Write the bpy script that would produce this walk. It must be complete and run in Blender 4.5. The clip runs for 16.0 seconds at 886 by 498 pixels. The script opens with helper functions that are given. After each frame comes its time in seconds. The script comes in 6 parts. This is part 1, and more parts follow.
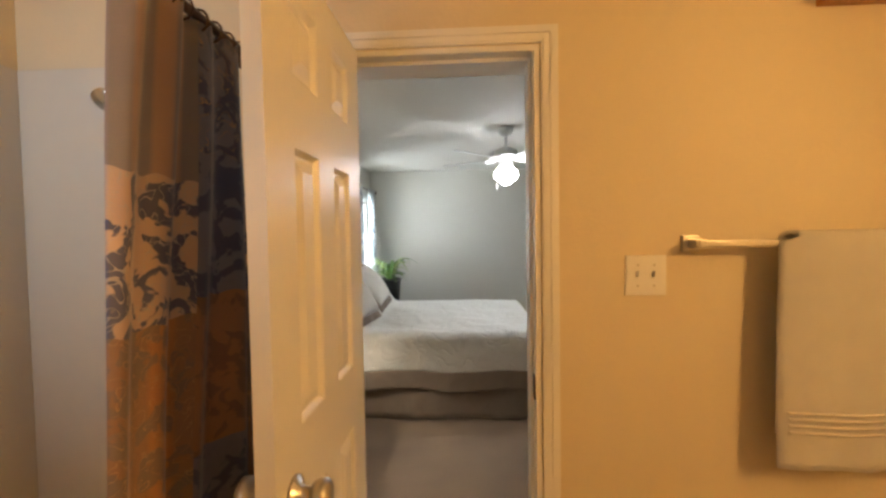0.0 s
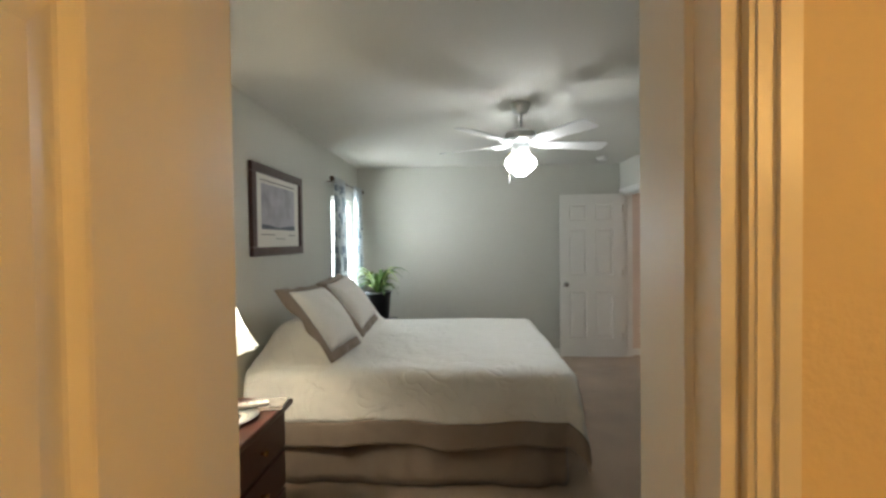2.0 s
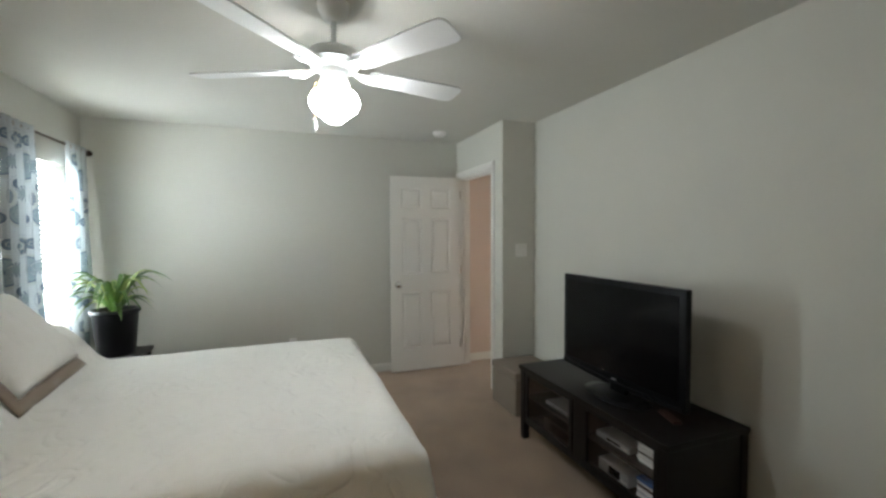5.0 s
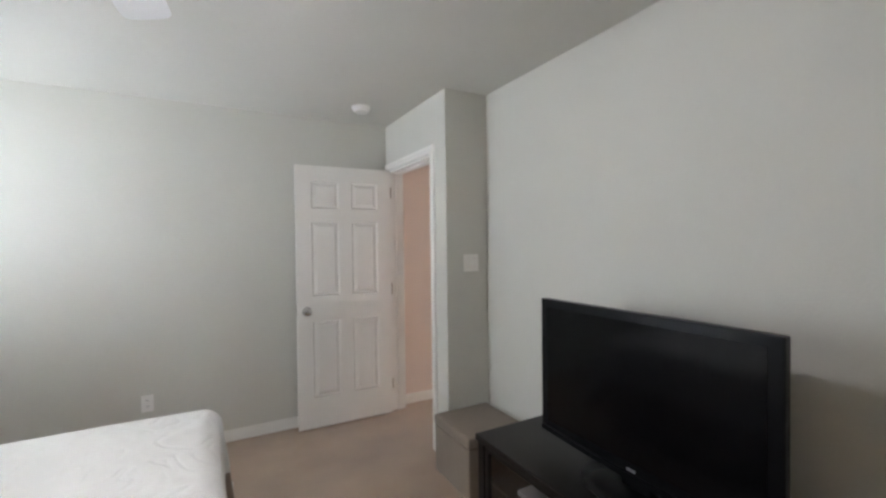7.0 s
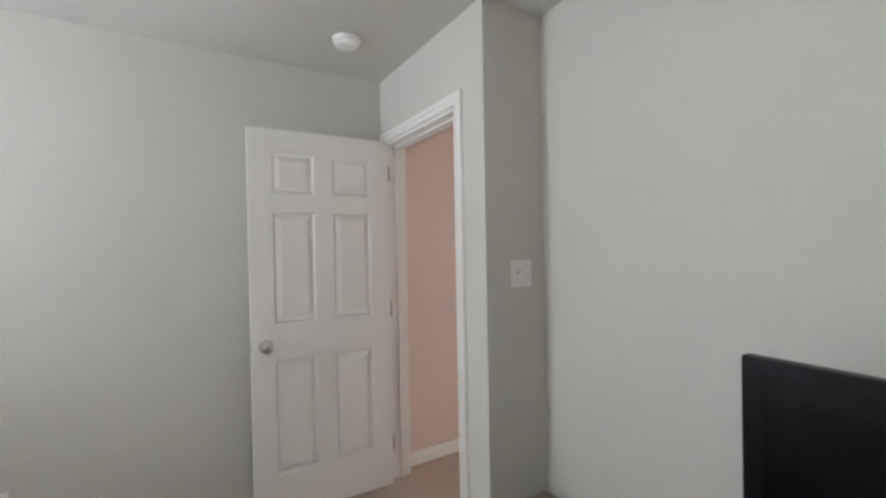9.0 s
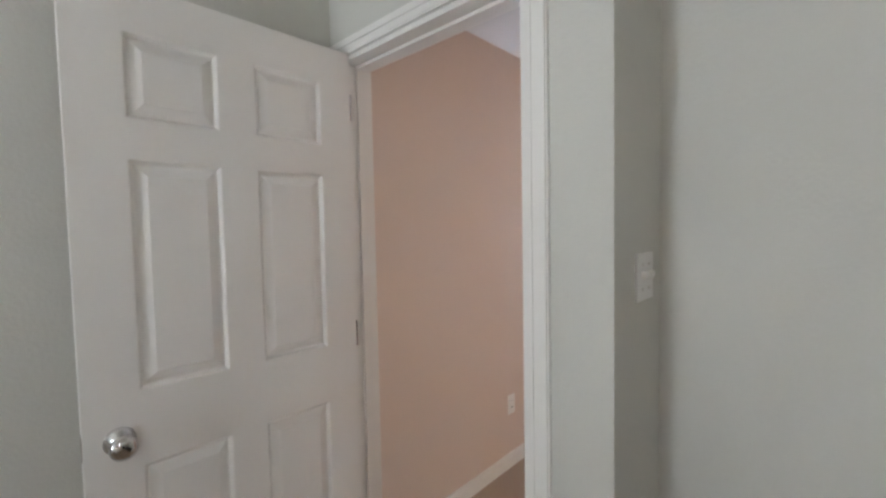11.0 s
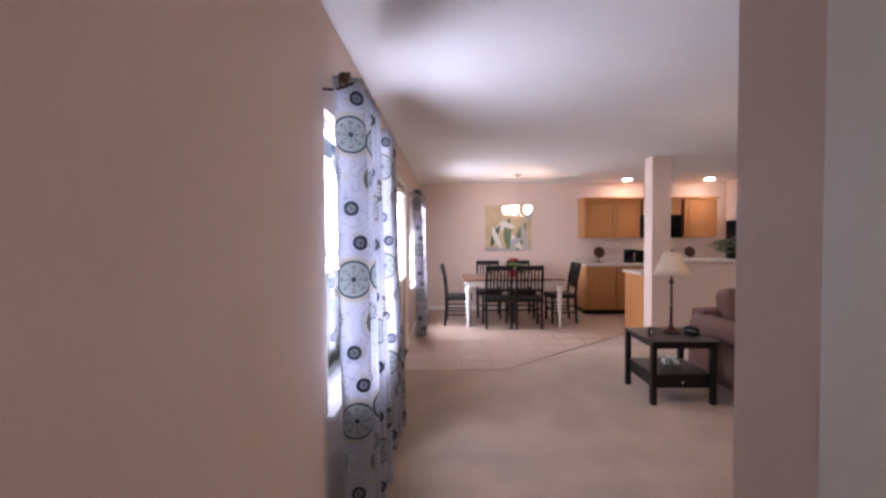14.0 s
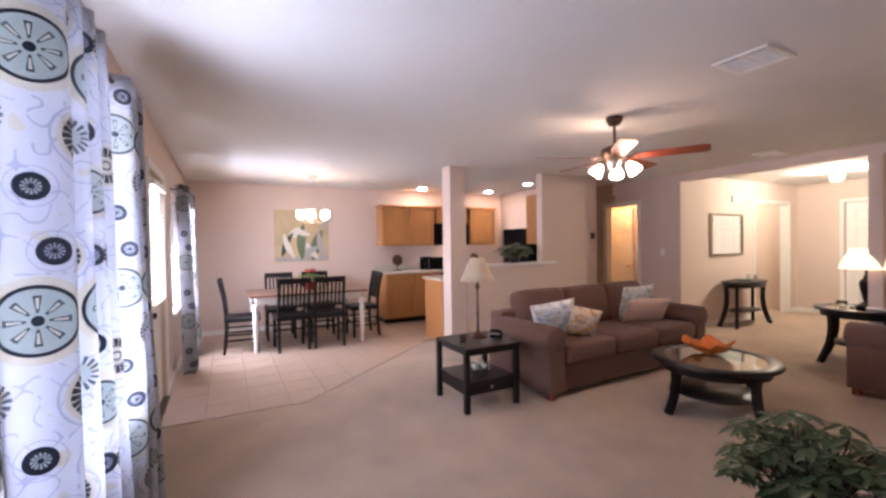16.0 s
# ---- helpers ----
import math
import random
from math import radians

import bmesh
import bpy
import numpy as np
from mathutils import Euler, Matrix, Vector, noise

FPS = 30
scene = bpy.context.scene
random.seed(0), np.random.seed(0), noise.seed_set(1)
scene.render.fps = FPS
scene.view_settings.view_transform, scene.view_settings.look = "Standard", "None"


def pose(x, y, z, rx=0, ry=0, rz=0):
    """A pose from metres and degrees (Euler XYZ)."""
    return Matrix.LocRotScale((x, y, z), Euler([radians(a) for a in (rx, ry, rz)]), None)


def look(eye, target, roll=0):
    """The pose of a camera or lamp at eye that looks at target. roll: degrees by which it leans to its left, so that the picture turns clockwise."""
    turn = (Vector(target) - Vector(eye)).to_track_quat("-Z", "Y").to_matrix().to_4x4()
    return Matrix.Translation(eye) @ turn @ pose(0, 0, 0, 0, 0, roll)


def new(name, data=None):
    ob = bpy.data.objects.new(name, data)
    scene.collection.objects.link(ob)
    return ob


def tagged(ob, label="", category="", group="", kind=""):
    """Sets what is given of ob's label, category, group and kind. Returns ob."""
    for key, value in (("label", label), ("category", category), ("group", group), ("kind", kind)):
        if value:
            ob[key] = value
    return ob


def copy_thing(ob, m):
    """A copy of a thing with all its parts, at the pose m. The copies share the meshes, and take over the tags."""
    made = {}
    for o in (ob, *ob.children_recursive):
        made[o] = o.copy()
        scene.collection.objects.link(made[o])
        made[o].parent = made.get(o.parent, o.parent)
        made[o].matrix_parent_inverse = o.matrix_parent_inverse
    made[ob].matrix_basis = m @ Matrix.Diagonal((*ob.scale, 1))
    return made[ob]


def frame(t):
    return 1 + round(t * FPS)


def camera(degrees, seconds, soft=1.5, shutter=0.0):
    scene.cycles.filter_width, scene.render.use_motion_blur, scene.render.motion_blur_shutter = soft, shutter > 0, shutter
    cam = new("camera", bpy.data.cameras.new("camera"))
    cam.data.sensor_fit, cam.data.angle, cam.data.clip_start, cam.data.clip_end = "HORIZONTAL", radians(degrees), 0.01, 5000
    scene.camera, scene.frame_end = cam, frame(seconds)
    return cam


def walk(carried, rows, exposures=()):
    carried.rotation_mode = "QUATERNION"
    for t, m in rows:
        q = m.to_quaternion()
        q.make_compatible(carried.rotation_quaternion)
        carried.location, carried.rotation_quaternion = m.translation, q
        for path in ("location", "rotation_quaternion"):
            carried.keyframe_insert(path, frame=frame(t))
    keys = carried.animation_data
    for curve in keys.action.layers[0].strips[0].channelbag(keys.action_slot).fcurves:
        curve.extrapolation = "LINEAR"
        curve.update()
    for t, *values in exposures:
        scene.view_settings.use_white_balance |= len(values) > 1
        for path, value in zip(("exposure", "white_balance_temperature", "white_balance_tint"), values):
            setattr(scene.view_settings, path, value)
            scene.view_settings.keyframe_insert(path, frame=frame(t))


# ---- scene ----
cam = camera(92.9, 16.0, soft=2.7)
PATH = [
    (0, (0.855, 1.905, 1.5), (0.744, 3.901, 1.429), -0.9),
    (0.5, (0.868, 2.095, 1.503), (0.732, 4.089, 1.446), -1.1),
    (1, (0.85, 2.296, 1.495), (0.719, 4.291, 1.442), -1.1),
    (1.5, (0.832, 2.525, 1.49), (0.703, 4.52, 1.444), -0.9),
    (2, (0.811, 2.734, 1.485), (0.713, 4.731, 1.446), -0.7),
    (2.5, (0.802, 2.933, 1.485), (0.788, 4.933, 1.439), -0.6),
    (3, (0.798, 3.090, 1.477), (0.928, 5.085, 1.424), -0.4),
    (3.5, (0.801, 3.276, 1.475), (1.11, 5.251, 1.412), -0.3),
    (4, (0.817, 3.45, 1.469), (1.288, 5.393, 1.396), -0.1),
    (4.5, (0.891, 3.64, 1.472), (1.485, 5.548, 1.39), -0.4),
    (5, (1.011, 3.848, 1.458), (1.71, 5.721, 1.381), -0.3),
    (7.5, (1.552, 4.998, 1.442), (2.547, 6.732, 1.411), -0.8),
    (8, (1.644, 5.254, 1.456), (2.652, 6.981, 1.424), -0.8),
    (8.5, (1.71, 5.497, 1.436), (2.718, 7.224, 1.415), -0.9),
    (11, (1.896, 6.795, 1.424), (3.357, 8.159, 1.331), -1.1),
    (11.5, (1.967, 7.003, 1.424), (3.543, 8.231, 1.329), -0.6),
    (12, (2.054, 7.222, 1.423), (3.746, 8.286, 1.349), -0.6),
    (12.5, (2.174, 7.357, 1.422), (3.975, 8.226, 1.357), -0.5),
    (13, (2.334, 7.478, 1.417), (4.234, 8.099, 1.358), -0.6),
    (13.5, (2.44, 7.566, 1.434), (4.413, 7.888, 1.365), -0.3),
    (14, (2.587, 7.661, 1.431), (4.586, 7.685, 1.371), -0.4),
    (14.5, (2.744, 7.73, 1.423), (4.730, 7.49, 1.382), -0.5),
    (15, (2.901, 7.736, 1.422), (4.841, 7.249, 1.39), -0.6),
    (15.5, (3.042, 7.708, 1.415), (4.908, 6.987, 1.385), -0.8),
    (16, (3.135, 7.691, 1.41), (4.911, 6.771, 1.384), -0.8),
]
walk(cam, [(t, look(eye, target, roll)) for t, eye, target, roll in PATH],
     exposures=[(0, 0.2, 6450, 13), (1.5, 0.15, 6450, 10), (3, 0.0, 6450, 6), (5, 0.2, 6400, 8), (7.3, 0.65, 6200, 17), (8.7, 0.65, 6200, 17), (11, 0.45, 6300, 16),
                (12.5, 0.1, 6400, 24), (13.5, -0.25, 6500, 30), (14.5, -0.26, 6500, 31), (16, 0.0, 6500, 27)])

# ---- world, sun, large lights ----
world = bpy.data.worlds.new("world")
scene.world = world
world.use_nodes = True
wn = world.node_tree.nodes
sky = wn.new("ShaderNodeTexSky")
sky.sky_type = 'NISHITA'
sky.sun_disc = False
sky.sun_elevation = radians(50)
sky.sun_rotation = radians(200)
wn["Background"].inputs["Strength"].default_value = 0.10
world.node_tree.links.new(sky.outputs["Color"], wn["Background"].inputs["Color"])
sun_data = bpy.data.lights.new("sun", 'SUN')
sun_data.energy, sun_data.angle, sun_data.color = 3.0, radians(0.5), (1.0, 0.95, 0.88)
sun = new("sun", sun_data)
sun.matrix_world = look((0, -20, 30), (5, 0, 0))


def window_light(name, eye, target, w, h, power, color):
    """Sky light standing in a window's opening."""
    d = bpy.data.lights.new(name, 'AREA')
    d.shape, d.size, d.size_y, d.energy, d.color = 'RECTANGLE', w, h, power, color
    ob = new(name, d)
    ob.matrix_world = look(eye, target)
    return ob


ORANGE, COOL = (1.0, 0.570, 0.185), (0.80, 0.90, 1.0)
window_light("bedroom_sky", (-0.68, 7.50, 1.35), (1, 7.10, 1.25), 0.80, 1.25, 70, (0.86, 0.95, 1.0))
window_light("living_sky", (4.97, 8.29, 1.32), (4.97, 6, 1.90), 0.96, 1.30, 138, (0.70, 0.82, 1.0))
window_light("patio_sky", (7.42, 8.29, 1.45), (7.42, 6, 1.2), 0.55, 0.85, 26, (0.80, 0.88, 1.0))
window_light("bathroom_sky", (-.20, .24, 1.75), (-.22, 3, 1.92), 0.46, 0.56, 1.9, COOL).data.spread = radians(50)
window_light("dining_sky", (9.0, 8.30, 1.35), (9.0, 6, 0.25), 0.9, 1.20, 145, (0.76, 0.86, 1.0))


# ---- materials ----
def link(nt, a, b):
    nt.links.new(a, b)


def mat(name, color, rough=0.6, vary=0.08, scale=8.0, bump=0.05, bump_scale=120.0, metal=0.0, sheen=0.0, stretch=(1, 1, 1), spec=0.5):
    """A painted, woven or stained surface: colour with a broad and a fine variation, and fine relief."""
    m = bpy.data.materials.new(name)
    m.use_nodes = True
    nt = m.node_tree
    n = nt.nodes
    b = n["Principled BSDF"]
    b.inputs["Roughness"].default_value = rough
    b.inputs["Metallic"].default_value = metal
    b.inputs["Sheen Weight"].default_value = sheen
    b.inputs["Specular IOR Level"].default_value = spec
    tc = n.new("ShaderNodeTexCoord")
    mp = n.new("ShaderNodeMapping")
    mp.inputs["Scale"].default_value = stretch
    link(nt, tc.outputs["Object"], mp.inputs["Vector"])
    big, fine = n.new("ShaderNodeTexNoise"), n.new("ShaderNodeTexNoise")
    big.inputs["Scale"].default_value, big.inputs["Detail"].default_value = scale, 4
    fine.inputs["Scale"].default_value, fine.inputs["Detail"].default_value = bump_scale, 3
    for t in (big, fine):
        link(nt, mp.outputs["Vector"], t.inputs["Vector"])
    mix = n.new("ShaderNodeMix")
    mix.data_type = 'RGBA'
    dark = [max(0.0, c * (1 - 2 * vary)) for c in color]
    light = [min(1.0, c * (1 + vary)) for c in color]
    mix.inputs["A"].default_value, mix.inputs["B"].default_value = (*dark, 1), (*light, 1)
    add = n.new("ShaderNodeMath")
    add.operation = 'MULTIPLY_ADD'
    add.inputs[1].default_value = 0.35
    link(nt, fine.outputs["Fac"], add.inputs[0])
    half = n.new("ShaderNodeMath")
    half.operation = 'MULTIPLY'
    half.inputs[1].default_value = 0.65
    link(nt, big.outputs["Fac"], half.inputs[0])
    link(nt, half.outputs[0], add.inputs[2])
    link(nt, add.outputs[0], mix.inputs["Factor"])
    link(nt, mix.outputs["Result"], b.inputs["Base Color"])
    if bump:
        bp = n.new("ShaderNodeBump")
        bp.inputs["Strength"].default_value, bp.inputs["Distance"].default_value = bump, 0.01
        link(nt, fine.outputs["Fac"], bp.inputs["Height"])
        link(nt, bp.outputs["Normal"], b.inputs["Normal"])
    return m


def glow(name, color, strength, base=(0.9, 0.88, 0.82)):
    m = mat(name, base, 0.5, 0.02)
    b = m.node_tree.nodes["Principled BSDF"]
    b.inputs["Emission Color"].default_value, b.inputs["Emission Strength"].default_value = (*color, 1), strength
    return m


def glass(name, color=(1, 1, 1), rough=0.0):
    m = bpy.data.materials.new(name)
    m.use_nodes = True
    b = m.node_tree.nodes["Principled BSDF"]
    b.inputs["Transmission Weight"].default_value, b.inputs["Roughness"].default_value = 1.0, rough
    b.inputs["Base Color"].default_value, b.inputs["IOR"].default_value = (*color, 1), 1.45
    return m


def math_node(nt, op, a, b=None, c=None):
    n = nt.nodes.new("ShaderNodeMath")
    n.operation = op
    for i, v in enumerate((a, b, c)):
        if v is None:
            continue
        if isinstance(v, (int, float)):
            n.inputs[i].default_value = v
        else:
            link(nt, v, n.inputs[i])
    return n.outputs[0]


def cloth_axes(nt):
    uv = nt.nodes.new("ShaderNodeUVMap")
    sep = nt.nodes.new("ShaderNodeSeparateXYZ")
    link(nt, uv.outputs["UV"], sep.inputs[0])
    return uv.outputs["UV"], sep.outputs["X"], sep.outputs["Y"]


def color_mix(nt, fac, a, c):
    mx = nt.nodes.new("ShaderNodeMix")
    mx.data_type = 'RGBA'
    link(nt, fac, mx.inputs["Factor"])
    for key, val in (("A", a), ("B", c)):
        if isinstance(val, tuple):
            mx.inputs[key].default_value = (*val, 1)
        else:
            link(nt, val, mx.inputs[key])
    return mx.outputs["Result"]


def medallions(name, ground, inks, translucent, scrolls=True):
    """Printed curtain cloth: wheels, toothed and ringed discs and scrolls, over the cloth's own u, v in metres."""
    m = mat(name, ground, 0.85, 0.05, 30, 0.1, 300)
    nt = m.node_tree
    n = nt.nodes
    b = n["Principled BSDF"]
    cloth, u, v = cloth_axes(nt)
    pu, pv = .42, .635
    dark, mid, pale, green, cream = inks
    last = b.inputs["Base Color"].links[0].from_socket

    def ink(fac, color):
        nonlocal last
        last = color_mix(nt, fac, last, color)

    def cell(ou, ov):
        cu = math_node(nt, 'SUBTRACT', math_node(nt, 'FRACT', math_node(nt, 'ADD', math_node(nt, 'DIVIDE', math_node(nt, 'SUBTRACT', u, ou), pu), 10.5)), 0.5)
        cv = math_node(nt, 'SUBTRACT', math_node(nt, 'FRACT', math_node(nt, 'ADD', math_node(nt, 'DIVIDE', math_node(nt, 'SUBTRACT', v, ov), pv), 10.5)), 0.5)
        cu, cv = math_node(nt, 'MULTIPLY', cu, pu), math_node(nt, 'MULTIPLY', cv, pv)
        r = math_node(nt, 'SQRT', math_node(nt, 'ADD', math_node(nt, 'MULTIPLY', cu, cu), math_node(nt, 'MULTIPLY', cv, cv)))
        return r, math_node(nt, 'ARCTAN2', cv, cu)

    def band(r, lo, hi):
        return math_node(nt, 'MULTIPLY', math_node(nt, 'GREATER_THAN', r, lo), math_node(nt, 'LESS_THAN', r, hi))

    def rays(a, count, cut):
        return math_node(nt, 'GREATER_THAN', math_node(nt, 'COSINE', math_node(nt, 'MULTIPLY', a, count)), cut)

    if scrolls:
        wave = n.new("ShaderNodeTexNoise")
        wave.inputs["Scale"].default_value, wave.inputs["Detail"].default_value = 17.0, 0.0
        link(nt, cloth, wave.inputs["Vector"])
        broken = n.new("ShaderNodeTexNoise")
        broken.inputs["Scale"].default_value = 26.0
        link(nt, cloth, broken.inputs["Vector"])
        line = math_node(nt, 'LESS_THAN', math_node(nt, 'ABSOLUTE', math_node(nt, 'SUBTRACT', wave.outputs["Fac"], 0.5)), 0.022)
        ink(math_node(nt, 'MULTIPLY', line, math_node(nt, 'GREATER_THAN', broken.outputs["Fac"], 0.47)), pale)
        ink(math_node(nt, 'GREATER_THAN', wave.outputs["Fac"], 0.70), cream)
    for ou, ov, rad in ((0.0, .61, .080), (.21, .31, .064)):                 # wheel with eight petals
        r, a = cell(ou, ov)
        ink(band(r, rad * 1.0, rad * 1.28), cream)
        ink(math_node(nt, 'LESS_THAN', r, rad), green)
        ink(band(r, rad * .93, rad * 1.04), dark)
        ink(math_node(nt, 'MULTIPLY', rays(a, 8, .45), band(r, rad * .24, rad * .74)), mid)
        ink(math_node(nt, 'MULTIPLY', rays(a, 8, .86), band(r, rad * .34, rad * .66)), cream)
        ink(math_node(nt, 'LESS_THAN', r, rad * .15), dark)
    for ou, ov, rad in ((-.095, .44, .048), (.17, .62, .044)):              # sunburst
        r, a = cell(ou, ov)
        ink(math_node(nt, 'MULTIPLY', rays(a, 16, -.1), band(r, rad * .5, rad)), mid)
        ink(math_node(nt, 'LESS_THAN', r, rad * .55), green)
    for ou, ov, rad in ((.110, .415, .070), (-.13, .12, .060)):             # ringed disc
        r, a = cell(ou, ov)
        ink(band(r, rad * 1.12, rad * 1.2), pale)
        ink(math_node(nt, 'LESS_THAN', r, rad), cream)
        ink(math_node(nt, 'MULTIPLY', rays(a, 20, -.75), band(r, rad * .42, rad * .84)), dark)
        ink(band(r, rad * .14, rad * .24), mid)
    for ou, ov, inner in ((-.005, .285, green), (.032, .135, pale), (.20, .49, green), (.21, .12, pale)):  # dark disc with an eye
        r, a = cell(ou, ov)
        ink(band(r, .046, .049), pale)
        ink(math_node(nt, 'LESS_THAN', r, .033), dark)
        ink(math_node(nt, 'MULTIPLY', rays(a, 12, -.3), band(r, .006, .019)), inner)
    link(nt, last, b.inputs["Base Color"])
    tr, ms = n.new("ShaderNodeBsdfTranslucent"), n.new("ShaderNodeMixShader")
    link(nt, last, tr.inputs["Color"])
    ms.inputs[0].default_value = translucent
    link(nt, b.outputs[0], ms.inputs[1])
    link(nt, tr.outputs[0], ms.inputs[2])
    link(nt, ms.outputs[0], n["Material Output"].inputs["Surface"])
    return m


def damask(name):
    """Shower curtain cloth: upright strips of tan and navy, each in bands of stripes, scrolls and rust; u, v in metres."""
    m = mat(name, (0.30, 0.18, 0.10), 0.5, 0.1, 30, 0.1, 250, sheen=0.3)
    nt = m.node_tree
    n = nt.nodes
    b = n["Principled BSDF"]
    cloth, u, v = cloth_axes(nt)

    def noise_of(scale, detail, twist):
        t = n.new("ShaderNodeTexNoise")
        t.inputs["Scale"].default_value, t.inputs["Detail"].default_value, t.inputs["Distortion"].default_value = scale, detail, twist
        link(nt, cloth, t.inputs["Vector"])
        return t.outputs["Fac"]

    def step(x, at, slope):
        return math_node(nt, 'MINIMUM', math_node(nt, 'MAXIMUM', math_node(nt, 'MULTIPLY', math_node(nt, 'SUBTRACT', x, at), slope), 0), 1)

    def over(x, at):
        return math_node(nt, 'GREATER_THAN', x, at)

    leaf, curl = noise_of(9, 2.0, 1.4), noise_of(15, 1.0, 2.0)
    frond = step(math_node(nt, 'ADD', math_node(nt, 'MULTIPLY', leaf, .7), math_node(nt, 'MULTIPLY', curl, .3)), .495, 40)
    vein = math_node(nt, 'LESS_THAN', math_node(nt, 'ABSOLUTE', math_node(nt, 'SUBTRACT', curl, .52)), .012)
    soft = step(math_node(nt, 'SINE', math_node(nt, 'MULTIPLY', u, 62)), -.4, 1.2)
    tan_top = color_mix(nt, soft, (.40, .26, .19), (.22, .19, .19))
    tan_mid = color_mix(nt, math_node(nt, 'MULTIPLY', vein, .8), color_mix(nt, frond, (.58, .41, .31), (.085, .09, .16)), (.50, .43, .40))
    rust = color_mix(nt, soft, (.44, .21, .09), (.28, .16, .10))
    tan_low = color_mix(nt, math_node(nt, 'MULTIPLY', vein, .6), color_mix(nt, math_node(nt, 'MULTIPLY', frond, .75), rust, (.17, .14, .13)), (.50, .33, .18))
    navy = color_mix(nt, frond, (.17, .17, .23), (.06, .07, .14))
    navy_top = color_mix(nt, math_node(nt, 'MULTIPLY', vein, over(v, 1.70)), navy, (.36, .24, .17))
    brown = color_mix(nt, frond, (.33, .17, .09), (.20, .11, .07))
    navy_low = color_mix(nt, over(v, .98), navy, color_mix(nt, over(v, 1.36), brown, navy_top))
    tan = color_mix(nt, over(v, 1.63), color_mix(nt, over(v, 1.32), tan_low, tan_mid), tan_top)
    strip = over(math_node(nt, 'FRACT', math_node(nt, 'DIVIDE', u, .62)), .56)
    link(nt, color_mix(nt, strip, tan, navy_low), b.inputs["Base Color"])
    return m


M = {}
M["wall"] = mat("wall_paint_greige", (0.600, 0.588, 0.528), 0.75, 0.03, 3, 0.12, 90)
M["wall_living"] = mat("wall_paint_beige", (0.675, 0.548, 0.468), 0.75, 0.03, 3, 0.12, 90)
M["wall_bath"] = mat("wall_paint_cream", (0.70, 0.60, 0.425), 0.6, 0.03, 3, 0.12, 90)
M["ceiling"] = mat("ceiling_paint", (0.72, 0.71, 0.68), 0.85, 0.03, 4, 0.25, 160)
# bedroom ceiling tone: about 15% darker than the other ceilings, and warmer
M["ceiling_warm"] = mat("ceiling_darker_bedroom", (0.615, 0.60, 0.545), 0.85, 0.03, 4, 0.25, 160)
M["white"] = mat("white_enamel", (0.80, 0.78, 0.73), 0.35, 0.02, 6, 0.03, 60)
M["plastic"] = mat("white_plastic", (0.82, 0.80, 0.76), 0.35, 0.02, 20, 0.0)
M["carpet"] = mat("carpet_beige", (0.55, 0.388, 0.258), 0.95, 0.34, 2.6, 0.9, 420, sheen=0.3)
M["tile"] = mat("floor_tile", (0.47, 0.340, 0.252), 0.32, 0.10, 5, 0.08, 40)
M["grout"] = mat("grout", (0.40, 0.295, 0.225), 0.9, 0.1, 12, 0.2, 200)
M["shower_tile"] = mat("shower_wall", (0.72, 0.68, 0.60), 0.18, 0.03, 3, 0.02, 30)
M["chrome"] = mat("chrome", (0.75, 0.74, 0.72), 0.18, 0.03, 10, 0.0, metal=1.0)
M["nickel"] = mat("satin_nickel", (0.60, 0.56, 0.50), 0.28, 0.04, 10, 0.0, metal=1.0)
M["towel"] = mat("towel_terry", (0.88, 0.84, 0.78), 0.95, 0.06, 20, 0.8, 500, sheen=0.4)
M["towel_band"] = mat("towel_border", (0.72, 0.66, 0.58), 0.8, 0.04, 20, 0.3, 300)
M["shower_cloth"] = damask("shower_curtain_cloth")
M["quilt"] = mat("quilt_cream", (0.85, 0.83, 0.78), 0.9, 0.03, 14, 0.2, 160, sheen=0.2)
M["taupe"] = mat("taupe_cloth", (0.265, 0.205, 0.155), 0.9, 0.08, 20, 0.25, 200, sheen=0.2)
M["blackpaint"] = mat("black_paint", (0.007, 0.0065, 0.0065), 0.45, 0.2, 20, 0.0, spec=0.3)
M["darkwood"] = mat("dark_mahogany", (0.055, 0.019, 0.013), 0.28, 0.25, 5, 0.05, 60, stretch=(1, 8, 8))
M["blackwood"] = mat("black_brown_wood", (0.0085, 0.0065, 0.006), 0.36, 0.2, 5, 0.04, 60, stretch=(1, 6, 6), spec=0.28)
M["black"] = mat("black_plastic", (0.004, 0.004, 0.0045), 0.3, 0.1, 20, 0.0, spec=0.14)
M["screen"] = mat("screen_black", (0.003, 0.003, 0.0035), 0.14, 0.05, 20, 0.0, spec=0.22)
M["fanwhite"] = mat("fan_white", (0.78, 0.79, 0.78), 0.4, 0.02, 20, 0.02)
M["globe"] = glow("lit_globe", (0.96, 0.98, 1.0), 46)
M["mat_board"] = mat("mat_board", (0.74, 0.72, 0.66), 0.8, 0.02, 20, 0.02)
M["leaf"] = mat("leaf_green", (0.10, 0.20, 0.035), 0.4, 0.35, 9, 0.05, 60)
M["leaf_pale"] = mat("leaf_pale_edge", (0.34, 0.42, 0.13), 0.45, 0.2, 9, 0.05, 60)
M["leaf_dark"] = mat("leaf_dark", (0.035, 0.075, 0.025), 0.35, 0.35, 9, 0.05, 60)
M["leaf_grey"] = mat("leaf_grey_green", (0.16, 0.22, 0.12), 0.5, 0.3, 9, 0.05, 60)
M["soil"] = mat("soil", (0.04, 0.03, 0.02), 0.95, 0.3, 40, 0.6, 150)
M["pot"] = mat("black_pot", (0.018, 0.018, 0.020), 0.35, 0.1, 12, 0.02)
